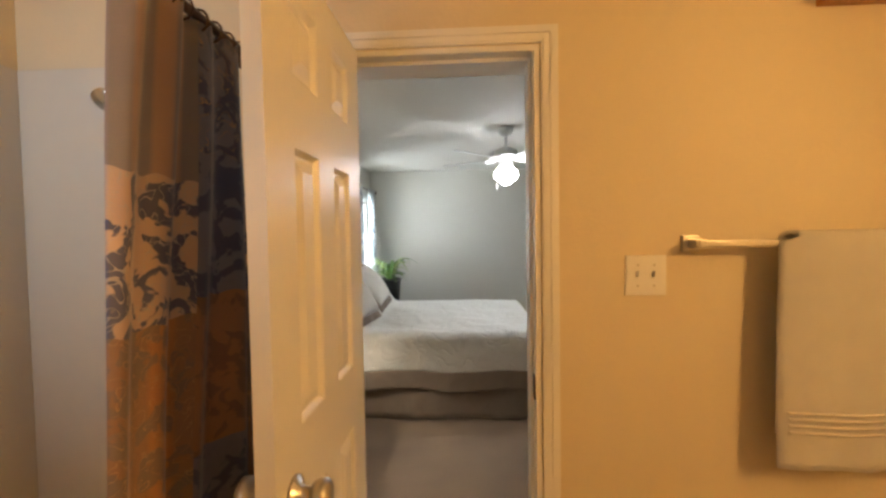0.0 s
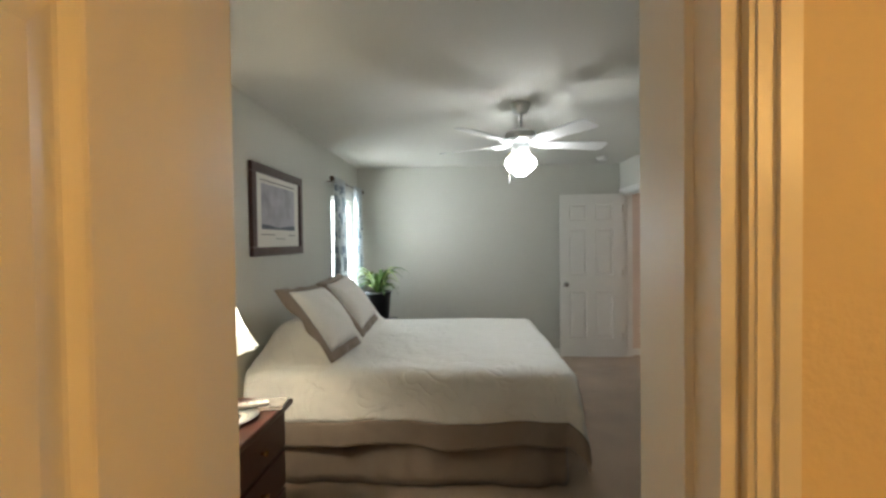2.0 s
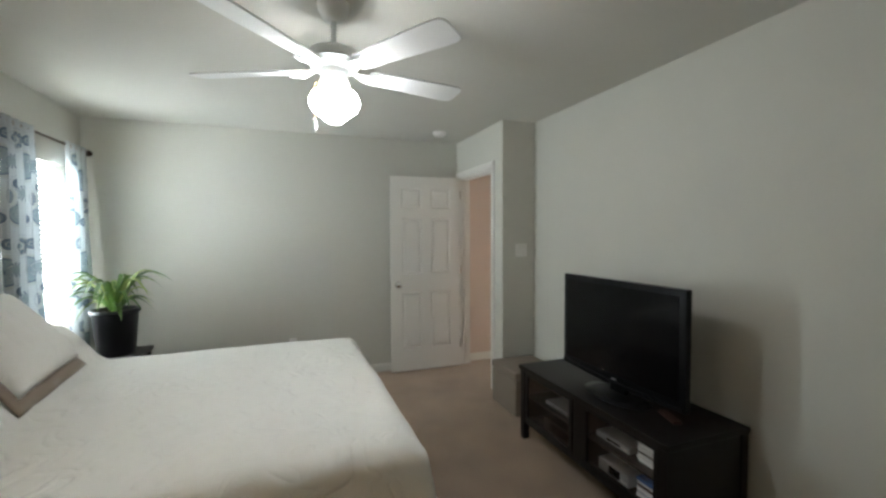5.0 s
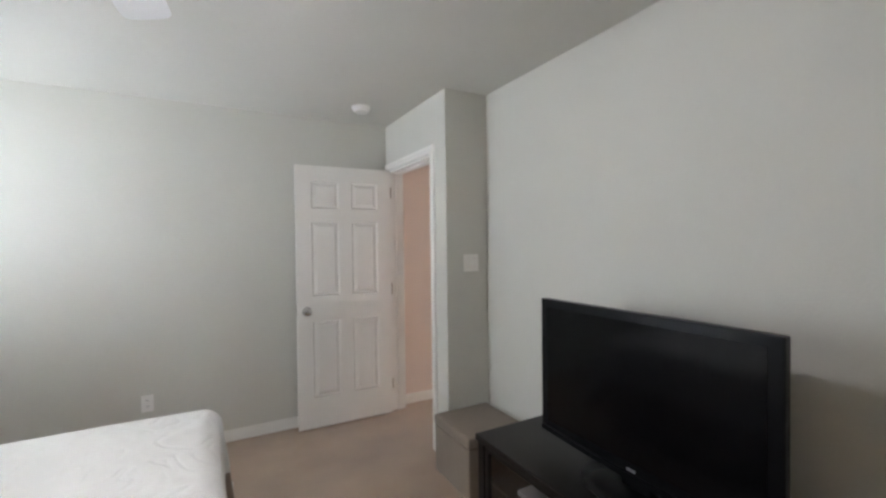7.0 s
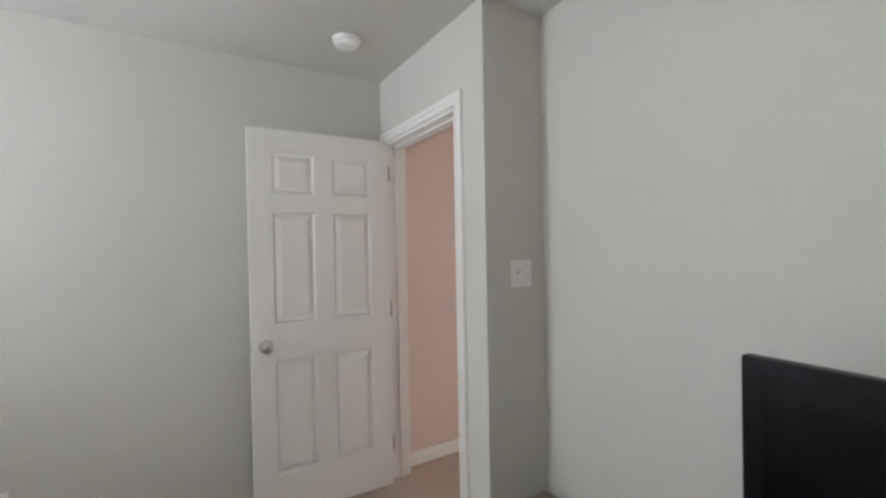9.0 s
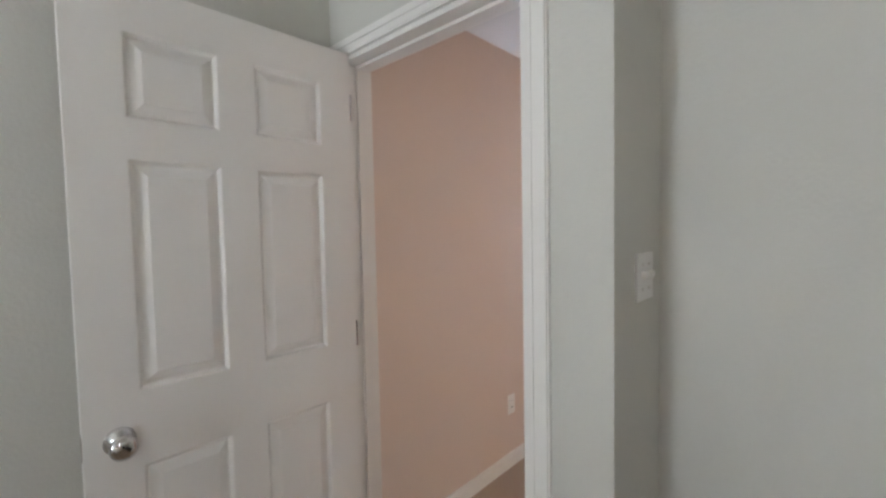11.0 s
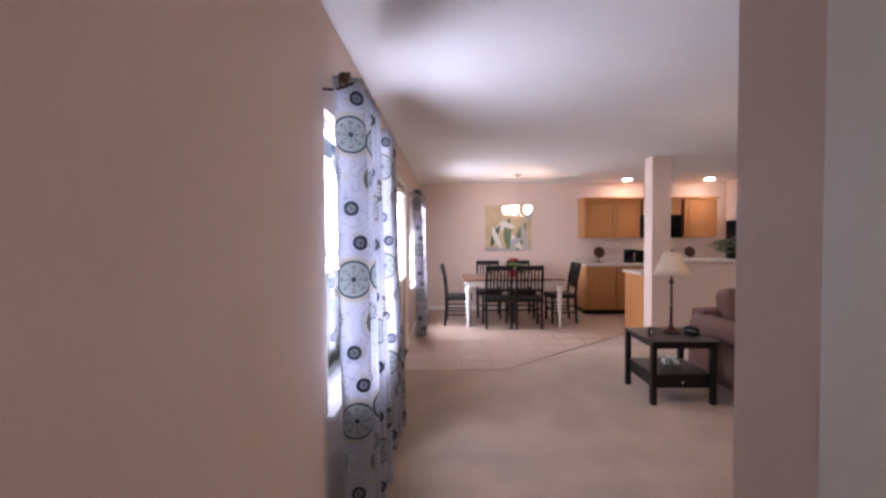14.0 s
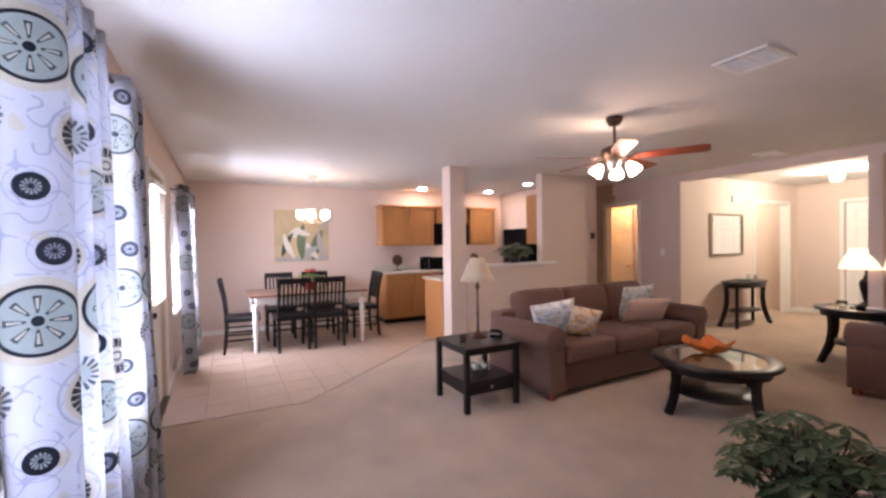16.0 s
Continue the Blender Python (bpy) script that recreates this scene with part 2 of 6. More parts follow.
M["sofa"] = mat("sofa_brown_weave", (0.135, 0.063, 0.043), 0.9, 0.16, 18, 0.5, 380, sheen=0.08)
M["oak"] = mat("honey_oak", (0.52, 0.235, 0.08), 0.35, 0.18, 6, 0.06, 70, stretch=(8, 8, 1))
M["counter"] = mat("counter_laminate", (0.62, 0.54, 0.45), 0.35, 0.12, 60, 0.02)
M["bronze"] = mat("oil_bronze", (0.10, 0.06, 0.04), 0.3, 0.15, 20, 0.02, metal=0.8)
M["cherry"] = mat("cherry_blade", (0.22, 0.045, 0.022), 0.35, 0.2, 5, 0.04, 50, stretch=(1, 6, 6))
M["tabletop"] = mat("table_brown", (0.20, 0.10, 0.06), 0.3, 0.2, 5, 0.05, 60, stretch=(8, 1, 8))
M["glassclear"] = glass("clear_glass")
M["smoke"] = glass("glass_shelf", (0.86, 0.92, 0.89), 0.02)
M["mirror"] = mat("mirror_silver", (0.92, 0.93, 0.92), 0.02, 0.0, 5, 0.0, metal=1.0)
M["ottoman"] = mat("taupe_faux_leather", (0.24, 0.195, 0.155), 0.55, 0.08, 12, 0.15, 120)
M["porcelain"] = mat("painted_porcelain", (0.78, 0.73, 0.64), 0.2, 0.06, 14, 0.0)
M["rose"] = mat("painted_roses", (0.55, 0.20, 0.20), 0.3, 0.3, 40, 0.0)
M["brass"] = mat("brass", (0.72, 0.50, 0.22), 0.25, 0.08, 20, 0.0, metal=1.0)
M["red"] = mat("red_petals", (0.45, 0.03, 0.03), 0.5, 0.25, 30, 0.1)
M["amber"] = mat("amber_glass", (0.62, 0.16, 0.03), 0.08, 0.4, 14, 0.0)
M["blue"] = mat("blue_card", (0.06, 0.14, 0.40), 0.5, 0.1, 20, 0.0)
M["paper"] = mat("paper", (0.72, 0.70, 0.66), 0.7, 0.08, 20, 0.0)
M["silver"] = mat("silver_shell", (0.45, 0.45, 0.46), 0.3, 0.1, 20, 0.0, metal=0.6)


def printed(name, ground, inks, scale):
    """A printed cushion cover: blotches of one or two inks on a pale ground."""
    m = mat(name, ground, 0.9, 0.06, 30, 0.2, 220)
    nt = m.node_tree
    b = nt.nodes["Principled BSDF"]
    tc = next(x for x in nt.nodes if x.bl_idname == "ShaderNodeTexCoord")
    last = b.inputs["Base Color"].links[0].from_socket
    for i, color in enumerate(inks):
        t = nt.nodes.new("ShaderNodeTexNoise")
        t.inputs["Scale"].default_value, t.inputs["Detail"].default_value, t.inputs["Distortion"].default_value = scale * (1 + .4 * i), 1.5, 1.2
        link(nt, tc.outputs["Object"], t.inputs["Vector"])
        last = color_mix(nt, math_node(nt, 'GREATER_THAN', t.outputs["Fac"], .56 + .02 * i), last, color)
    link(nt, last, b.inputs["Base Color"])
    return m


M["pillow_blue"] = printed("pillow_blue_floral", (0.66, 0.66, 0.64), [(0.33, 0.40, 0.47), (0.50, 0.42, 0.30)], 12)
M["pillow_gold"] = printed("pillow_gold_print", (0.62, 0.50, 0.36), [(0.50, 0.24, 0.07), (0.34, 0.30, 0.28)], 14)
M["pillow_rose"] = mat("pillow_rose_lattice", (0.60, 0.42, 0.35), 0.9, 0.1, 18, 0.2, 200)
M["lattice"] = mat("pillow_lattice_line", (0.78, 0.70, 0.62), 0.9, 0.05, 18, 0.1, 200)
M["shade_on"] = glow("shade_lit_cream", (1.0, 0.92, 0.76), 5.0)
M["flounce"] = glow("shade_flounce_cream", (1.0, 0.94, 0.72), 1.25, (0.72, 0.66, 0.50))
M["shade_warm"] = glow("shade_lit_warm", (1.0, 0.72, 0.42), 1.7)
M["shade_off"] = mat("shade_cream", (0.54, 0.44, 0.31), 0.8, 0.05, 20, 0.1, 200)
M["fan_shade"] = glow("fan_glass_lit", (1.0, 0.76, 0.54), 66)
M["chand_shade"] = glow("chandelier_glass_lit", (1.0, 0.78, 0.55), 14)
M["can"] = glow("downlight_lit", (1.0, 0.90, 0.78), 340)
M["entry_globe"] = glow("entry_globe_lit", (1.0, 0.97, 0.74), 580)
# blind slats emit light themselves, in place of daylight passing through them
M["daylight"] = glow("blind_slat_glow", (0.93, 0.97, 1.0), 1.2)
M["cloth_bed"] = medallions("bedroom_curtain_cloth", (0.74, 0.77, 0.78), [(0.20, 0.25, 0.33), (0.27, 0.33, 0.40), (0.55, 0.59, 0.62), (0.40, 0.47, 0.50), (0.66, 0.68, 0.66)], 0.5, False)
M["cloth_living"] = medallions("living_curtain_cloth", (0.52, 0.53, 0.57), [(0.060, 0.070, 0.090), (0.13, 0.15, 0.16), (0.38, 0.39, 0.46), (0.38, 0.415, 0.415), (0.50, 0.475, 0.425)], 0.58)
M["lawn"] = mat("lawn", (0.07, 0.10, 0.03), 0.95, 0.3, 2, 0.3, 30)

def embossed(m):
    """Stitched relief on the quilt: raised contour lines over a soft ground."""
    nt = m.node_tree
    n = nt.nodes
    bp = next(x for x in n if x.bl_idname == "ShaderNodeBump")
    tc = next(x for x in n if x.bl_idname == "ShaderNodeTexCoord")
    w = n.new("ShaderNodeTexNoise")
    w.inputs["Scale"].default_value, w.inputs["Detail"].default_value, w.inputs["Distortion"].default_value = 5.5, 1.0, 0.8
    link(nt, tc.outputs["Object"], w.inputs["Vector"])
    d = math_node(nt, 'ABSOLUTE', math_node(nt, 'SUBTRACT', math_node(nt, 'FRACT', math_node(nt, 'MULTIPLY', w.outputs["Fac"], 4)), 0.5))
    fold = n.new("ShaderNodeTexNoise")
    fold.inputs["Scale"].default_value, fold.inputs["Detail"].default_value = 3.0, 3
    link(nt, tc.outputs["Object"], fold.inputs["Vector"])
    h = math_node(nt, 'ADD', math_node(nt, 'MULTIPLY', math_node(nt, 'SMOOTH_MIN', d, 0.25, 0.1), 0.9), math_node(nt, 'MULTIPLY', fold.outputs["Fac"], 2.2))
    second = n.new("ShaderNodeBump")
    second.inputs["Strength"].default_value, second.inputs["Distance"].default_value = 0.85, 0.02
    link(nt, h, second.inputs["Height"])
    link(nt, bp.outputs["Normal"], second.inputs["Normal"])
    link(nt, second.outputs["Normal"], n["Principled BSDF"].inputs["Normal"])


embossed(M["quilt"])


# ---- mesh helpers ----
def part(name, bm, material, parent=None, label="", smooth=False):
    """Links a bmesh as one mesh object, under a thing or a part if one is given."""
    me = bpy.data.meshes.new(name)
    bmesh.ops.recalc_face_normals(bm, faces=bm.faces)
    bm.to_mesh(me)
    bm.free()
    if smooth:
        me.polygons.foreach_set("use_smooth", [True] * len(me.polygons))
    me.materials.append(material)
    ob = new(name, me)
    ob.parent = parent
    if label:
        ob["label"] = label
    return ob


def thing(name, m, label, category, group=""):
    e = new(name)
    e.empty_display_size = 0.1
    e.matrix_basis = m
    return tagged(e, label, category, group)


def box(x0, x1, y0, y1, z0, z1, bev=0.0, bm=None, seg=2):
    own = bmesh.new()
    c = Vector(((x0 + x1) / 2, (y0 + y1) / 2, (z0 + z1) / 2))
    bmesh.ops.create_cube(own, size=1, matrix=Matrix.Translation(c) @ Matrix.Diagonal((abs(x1 - x0), abs(y1 - y0), abs(z1 - z0), 1)))
    if bev:
        bmesh.ops.bevel(own, geom=own.edges[:], offset=bev, segments=seg, affect='EDGES', profile=0.6)
    return join(bm, own)


def join(bm, own):
    if bm is None:
        return own
    me = bpy.data.meshes.new("tmp")
    own.to_mesh(me)
    own.free()
    bm.from_mesh(me)
    bpy.data.meshes.remove(me)
    return bm


def lathe(profile, bm=None, center=(0, 0), steps=28, sx=1.0, sy=1.0, wave=0.0, waves=10, cap=True):
    """Turns a profile of (radius, z) round the upright axis; wave: scalloping, by height share."""
    own = bmesh.new()
    rings = []
    n = len(profile)
    for i, (r, z) in enumerate(profile):
        ring = []
        for k in range(steps):
            a = 2 * math.pi * k / steps
            w = 1 + wave * math.cos(waves * a) * (1 - i / max(1, n - 1))
            ring.append(own.verts.new((center[0] + sx * r * w * math.cos(a), center[1] + sy * r * w * math.sin(a), z)))
        rings.append(ring)
    for a, b in zip(rings, rings[1:]):
        for k in range(steps):
            own.faces.new((a[k], a[(k + 1) % steps], b[(k + 1) % steps], b[k]))
    if cap and profile[0][0] > 0.0005:
        own.faces.new(rings[0][::-1])
    if cap and profile[-1][0] > 0.0005:
        own.faces.new(rings[-1])
    return join(bm, own)


def tube(points, r, bm=None, steps=10, r2=None):
    """A round bar along points, tapering from r to r2."""
    own = bmesh.new()
    pts = [Vector(p) for p in points]
    rings = []
    for i, p in enumerate(pts):
        d = (pts[min(i + 1, len(pts) - 1)] - pts[max(i - 1, 0)]).normalized()
        side = d.cross(Vector((0, 0, 1)))
        side = side.normalized() if side.length > 1e-4 else Vector((1, 0, 0))
        up = side.cross(d)
        rr = r if r2 is None else r + (r2 - r) * i / (len(pts) - 1)
        rings.append([own.verts.new(p + rr * (math.cos(2 * math.pi * k / steps) * side + math.sin(2 * math.pi * k / steps) * up)) for k in range(steps)])
    for a, b in zip(rings, rings[1:]):
        for k in range(steps):
            own.faces.new((a[k], a[(k + 1) % steps], b[(k + 1) % steps], b[k]))
    own.faces.new(rings[0][::-1])
    own.faces.new(rings[-1])
    return join(bm, own)


def bar(points, w, d, bm=None, along=(0, 1, 0)):
    """A flat bar (w by d) along points; along: the direction of its width."""
    own = bmesh.new()
    pts = [Vector(p) for p in points]
    u = Vector(along).normalized()
    rings = []
    for i, p in enumerate(pts):
        t = (pts[min(i + 1, len(pts) - 1)] - pts[max(i - 1, 0)]).normalized()
        v = t.cross(u).normalized()
        rings.append([own.verts.new(p + a * w / 2 * u + c * d / 2 * v) for a, c in ((-1, -1), (1, -1), (1, 1), (-1, 1))])
    for a, b in zip(rings, rings[1:]):
        for k in range(4):
            own.faces.new((a[k], a[(k + 1) % 4], b[(k + 1) % 4], b[k]))
    own.faces.new(rings[0][::-1])
    own.faces.new(rings[-1])
    return join(bm, own)


def grid(f, nu, nv, uvf=None):
    """A sheet: f(i/nu, j/nv) gives the place; uvf the u, v in metres."""
    bm = bmesh.new()
    vs = [[bm.verts.new(f(i / nu, j / nv)) for j in range(nv + 1)] for i in range(nu + 1)]
    lay = bm.loops.layers.uv.new("UVMap") if uvf else None
    for i in range(nu):
        for j in range(nv):
            face = bm.faces.new((vs[i][j], vs[i + 1][j], vs[i + 1][j + 1], vs[i][j + 1]))
            if lay:
                for lp, (a, b) in zip(face.loops, ((i, j), (i + 1, j), (i + 1, j + 1), (i, j + 1))):
                    lp[lay].uv = uvf(a / nu, b / nv)
    return bm


def solid(ob, t):
    md = ob.modifiers.new("thickness", 'SOLIDIFY')
    md.thickness = t
    return ob


# ---- structure ----
H = 2.44


def wall(name, axis, p0, p1, a0, a1, openings, material, z1=H):
    """A wall of thickness p0..p1 across axis, from a0 to a1 along it, with openings (from, to, sill, head)."""
    bm = bmesh.new()

    def add(s, e, lo, hi):
        if e - s > 1e-4 and hi - lo > 1e-4:
            if axis == 'x':
                box(p0, p1, s, e, lo, hi, 0, bm)
            else:
                box(s, e, p0, p1, lo, hi, 0, bm)
    at = a0
    for s, e, lo, hi in sorted(openings):
        add(at, s, 0, z1)
        add(s, e, 0, lo)
        add(s, e, hi, z1)
        at = e
    add(at, a1, 0, z1)
    return tagged(part(name, bm, material), kind="structure")


def slab(name, x0, x1, y0, y1, z0, z1, material):
    return tagged(part(name, box(x0, x1, y0, y1, z0, z1), material), kind="structure")


WX, EX, NY, SY = -0.57, 3.12, 8.20, 3.330          # bedroom faces; SY: its south face
DX, STUB = 2.80, 7.14                              # door wall and the stub beside it
LX, EY = 3.24, 10.72                               # living room's west face, dining room's east face
BY = 3.15                                          # bathroom's north face
BO = (0.462, 1.072)                                 # bathroom door opening
PX = 6.99                                          # patio door opening, from here 0.84 m on
BD = (7.350, 8.130)                                # bedroom door opening

slab("ground", -60, 80, -60, 80, -0.30, -0.20, M["lawn"])
slab("floor", -1.0, 10.9, -2.6, 8.4, -0.12, 0.0, M["carpet"])
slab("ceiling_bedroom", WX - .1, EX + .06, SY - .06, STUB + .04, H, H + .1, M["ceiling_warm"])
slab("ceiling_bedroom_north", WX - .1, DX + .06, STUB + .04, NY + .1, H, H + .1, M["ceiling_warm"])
slab("ceiling_bathroom", -.9, 2.6, 0.2, SY - .06, H, H + .1, M["ceiling"])
slab("ceiling_living", EX + .06, 11.0, -2.4, STUB + .04, H, H + .1, M["ceiling"])
slab("ceiling_living_north", DX + .06, 11.0, STUB + .04, NY + .1, H, H + .1, M["ceiling"])

wall("wall_west", 'x', WX - .14, WX, SY, NY, [(7.10, 7.90, .72, 1.98)], M["wall"])
wall("wall_north_bedroom", 'y', NY, NY + .14, WX - .14, 2.86, [], M["wall"])
wall("wall_north_living", 'y', NY, NY + .14, 2.86, EY + .14, [(4.44, 5.46, .64, 2.0), (PX, PX + .84, 0.0, 2.03), (8.52, 9.50, .70, 2.0)], M["wall_living"])
wall("wall_door_bedroom", 'x', DX, DX + .06, STUB, NY, [(BD[0], BD[1], 0, 2.05)], M["wall"])
wall("wall_door_living", 'x', DX + .06, DX + .12, STUB + .078, NY, [(BD[0], BD[1], 0, 2.05)], M["wall_living"])
wall("wall_stub_bedroom", 'y', STUB, STUB + .04, DX + .06, EX, [], M["wall"])
wall("wall_stub_living", 'y', STUB + .04, STUB + .078, DX + .06, LX, [], M["wall_living"])
wall("wall_east_bedroom", 'x', EX, EX + .06, SY, STUB + .04, [], M["wall"])
wall("wall_west_living", 'x', EX + .06, LX, -2.3, STUB + .04, [], M["wall_living"])
wall("wall_south_bedroom", 'y', BY + .06, SY, WX - .14, EX + .06, [(BO[0], BO[1], 0, 2.04)], M["wall"])
wall("wall_north_bathroom", 'y', BY, BY + .06, -0.9, 2.6, [(BO[0], BO[1], 0, 2.04)], M["wall_bath"])
wall("wall_east_bathroom", 'x', 2.45, 2.6, 0.2, BY, [], M["wall_bath"])
wall("wall_south_bathroom", 'y', 0.2, 0.35, -0.9, 2.45, [(-.45, .05, 1.45, 2.05)], M["wall_bath"])
wall("wall_west_bathroom", 'x', -0.9, -0.52, 0.35, BY, [], M["wall_bath"])
wall("wall_east_dining", 'x', EY, EY + .14, 1.3, NY, [], M["wall_living"])
# kitchen, hall and entry
MX, HY = 7.25, 1.40                                 # mirror wall, hall's south wall and header
wall("wall_pass", 'x', 8.05, 8.17, 2.34, 3.31, [], M["wall_living"])
wall("wall_half", 'x', 8.05, 8.17, 3.47, 4.78, [], M["wall_living"], 1.08)
wall("wall_hall_south", 'y', HY - .12, HY, MX, EY + .14, [(8.01, 8.69, 0, 2.05)], M["wall_living"])
wall("wall_kitchen_south", 'y', 2.22, 2.34, 8.17, EY, [], M["wall_living"])
wall("wall_mirror", 'x', MX, MX + .12, -2.2, HY - .12, [(-1.87, -.72, 0, 2.06)], M["wall_living"])
wall("wall_entry_south", 'y', -2.3, -2.2, LX, 9.7, [(5.62, 6.54, 0, 2.05)], M["wall_living"])
wall("wall_side_room", 'x', 9.6, 9.7, -2.2, HY - .12, [], M["wall_living"])
slab("header_beam", LX, MX, HY - .12, HY, 2.32, H, M["wall_living"])
slab("header_post", 4.98, 5.10, HY - .12, HY, 0, 2.32, M["wall_living"])
col = tagged(part("column", box(8.05, 8.27, 4.79, 5.03, 0, H, .006), M["wall_living"]), kind="structure")
slab("post_end", 8.05, 8.17, 3.31, 3.47, 0, H, M["wall_living"])
tagged(part("ledge_sill", box(7.99, 8.23, 3.25, 4.79, 1.08, 1.115, .008), M["white"]), kind="structure")
slab("baseboard_column", 8.038, 8.282, 4.778, 5.042, 0, .09, M["white"])


def baseboard(name, axis, face, out, a0, a1):
    """A skirting board on a wall's face, standing out by 12 mm, with a thinner cap."""
    bm = bmesh.new()
    for t, lo, hi in ((.014, 0, .062), (.009, .062, .082)):
        q = sorted((face, face + out * t))
        if axis == 'x':
            box(q[0], q[1], a0, a1, lo, hi, 0, bm)
        else:
            box(a0, a1, q[0], q[1], lo, hi, 0, bm)
    return tagged(part(name, bm, M["white"]), kind="structure")


baseboard("baseboard_west", 'x', WX, 1, SY, NY)
baseboard("baseboard_north_bedroom", 'y', NY, -1, WX, DX)
baseboard("baseboard_stub", 'y', STUB, -1, DX, EX)
baseboard("baseboard_east_bedroom", 'x', EX, -1, SY, STUB)
baseboard("baseboard_south_a", 'y', SY, 1, WX, BO[0] - .07)
baseboard("baseboard_south_b", 'y', SY, 1, BO[1] + .07, EX)
baseboard("baseboard_bath", 'y', BY, -1, BO[1] + .07, 2.45)
baseboard("baseboard_living_a", 'y', NY, -1, DX + .12, PX - .07)
baseboard("baseboard_living_b", 'y', NY, -1, PX + .91, EY)
baseboard("baseboard_stub_living", 'y', STUB + .078, 1, DX + .12, LX)
baseboard("baseboard_west_living", 'x', LX, 1, -2.2, STUB + .078)
baseboard("baseboard_dining", 'x', EY, -1, 5.24, NY)
baseboard("baseboard_half", 'x', 8.05, -1, 2.34, 4.78)
baseboard("baseboard_mirror_a", 'x', MX, -1, -.64, HY)
baseboard("baseboard_mirror_b", 'x', MX, -1, -2.2, -1.95)
baseboard("baseboard_entry", 'y', -2.2, 1, 6.62, MX)
baseboard("baseboard_hall", 'y', HY, 1, MX, 7.94)


def casing(name, axis, face, out, a0, a1, head, w=.06):
    """Door casing: a stepped moulding round three sides of an opening."""
    bm = bmesh.new()
    for t, s, e in ((.011, 0.004, w), (.016, w * .55, w - .004), (.0135, .010, .018)):
        q = sorted((face, face + out * t))
        for lo, hi, za, zb in ((a0 - e, a0 - s, 0, head + s), (a1 + s, a1 + e, 0, head + s), (a0 - e, a1 + e, head + s, head + e)):
            if axis == 'x':
                box(q[0], q[1], lo, hi, za, zb, 0, bm)
            else:
                box(lo, hi, q[0], q[1], za, zb, 0, bm)
    return tagged(part(name, bm, M["white"]), kind="structure")


def jamb(name, axis, p0, p1, a0, a1, head, stop):
    """The lining of an opening, with its stop bead."""
    bm = bmesh.new()
    t = .016
    for q0, q1, tt in ((p0 - .002, p1 + .002, t), (stop, stop + .035, t + .010)):
        for lo, hi, za, zb in ((a0, a0 + tt, 0, head - tt), (a1 - tt, a1, 0, head - tt), (a0, a1, head - tt, head)):
            if axis == 'x':
                box(q0, q1, lo, hi, za, zb, 0, bm)
            else:
                box(lo, hi, q0, q1, za, zb, 0, bm)
    return tagged(part(name, bm, M["white"]), kind="structure")


casing("trim_bath_in", 'y', BY, -1, *BO, 2.04, .052)
casing("trim_bath_out", 'y', SY, 1, *BO, 2.04, .065)
jamb("trim_bath_jamb", 'y', BY, SY, *BO, 2.04, BY + .045)
casing("trim_bed_in", 'x', DX, -1, *BD, 2.05)
casing("trim_bed_out", 'x', DX + .12, 1, *BD, 2.05)
jamb("trim_bed_jamb", 'x', DX, DX + .12, *BD, 2.05, DX + .05)
casing("trim_hall", 'y', HY, 1, 8.01, 8.69, 2.05)
jamb("trim_hall_jamb", 'y', HY - .12, HY, 8.01, 8.69, 2.05, HY - .08)
casing("trim_mirror_wall", 'x', MX, -1, -1.87, -.72, 2.06)
jamb("trim_mirror_jamb", 'x', MX, MX + .12, -1.87, -.72, 2.06, MX + .05)
casing("trim_entry", 'y', -2.2, 1, 5.62, 6.54, 2.05)
casing("trim_patio", 'y', NY, -1, PX, PX + .84, 2.03)
slab("strike_plate", BO[1] - .020, BO[1] - .0155, BY + .008, BY + .04, 1.0, 1.07, M["bronze"])


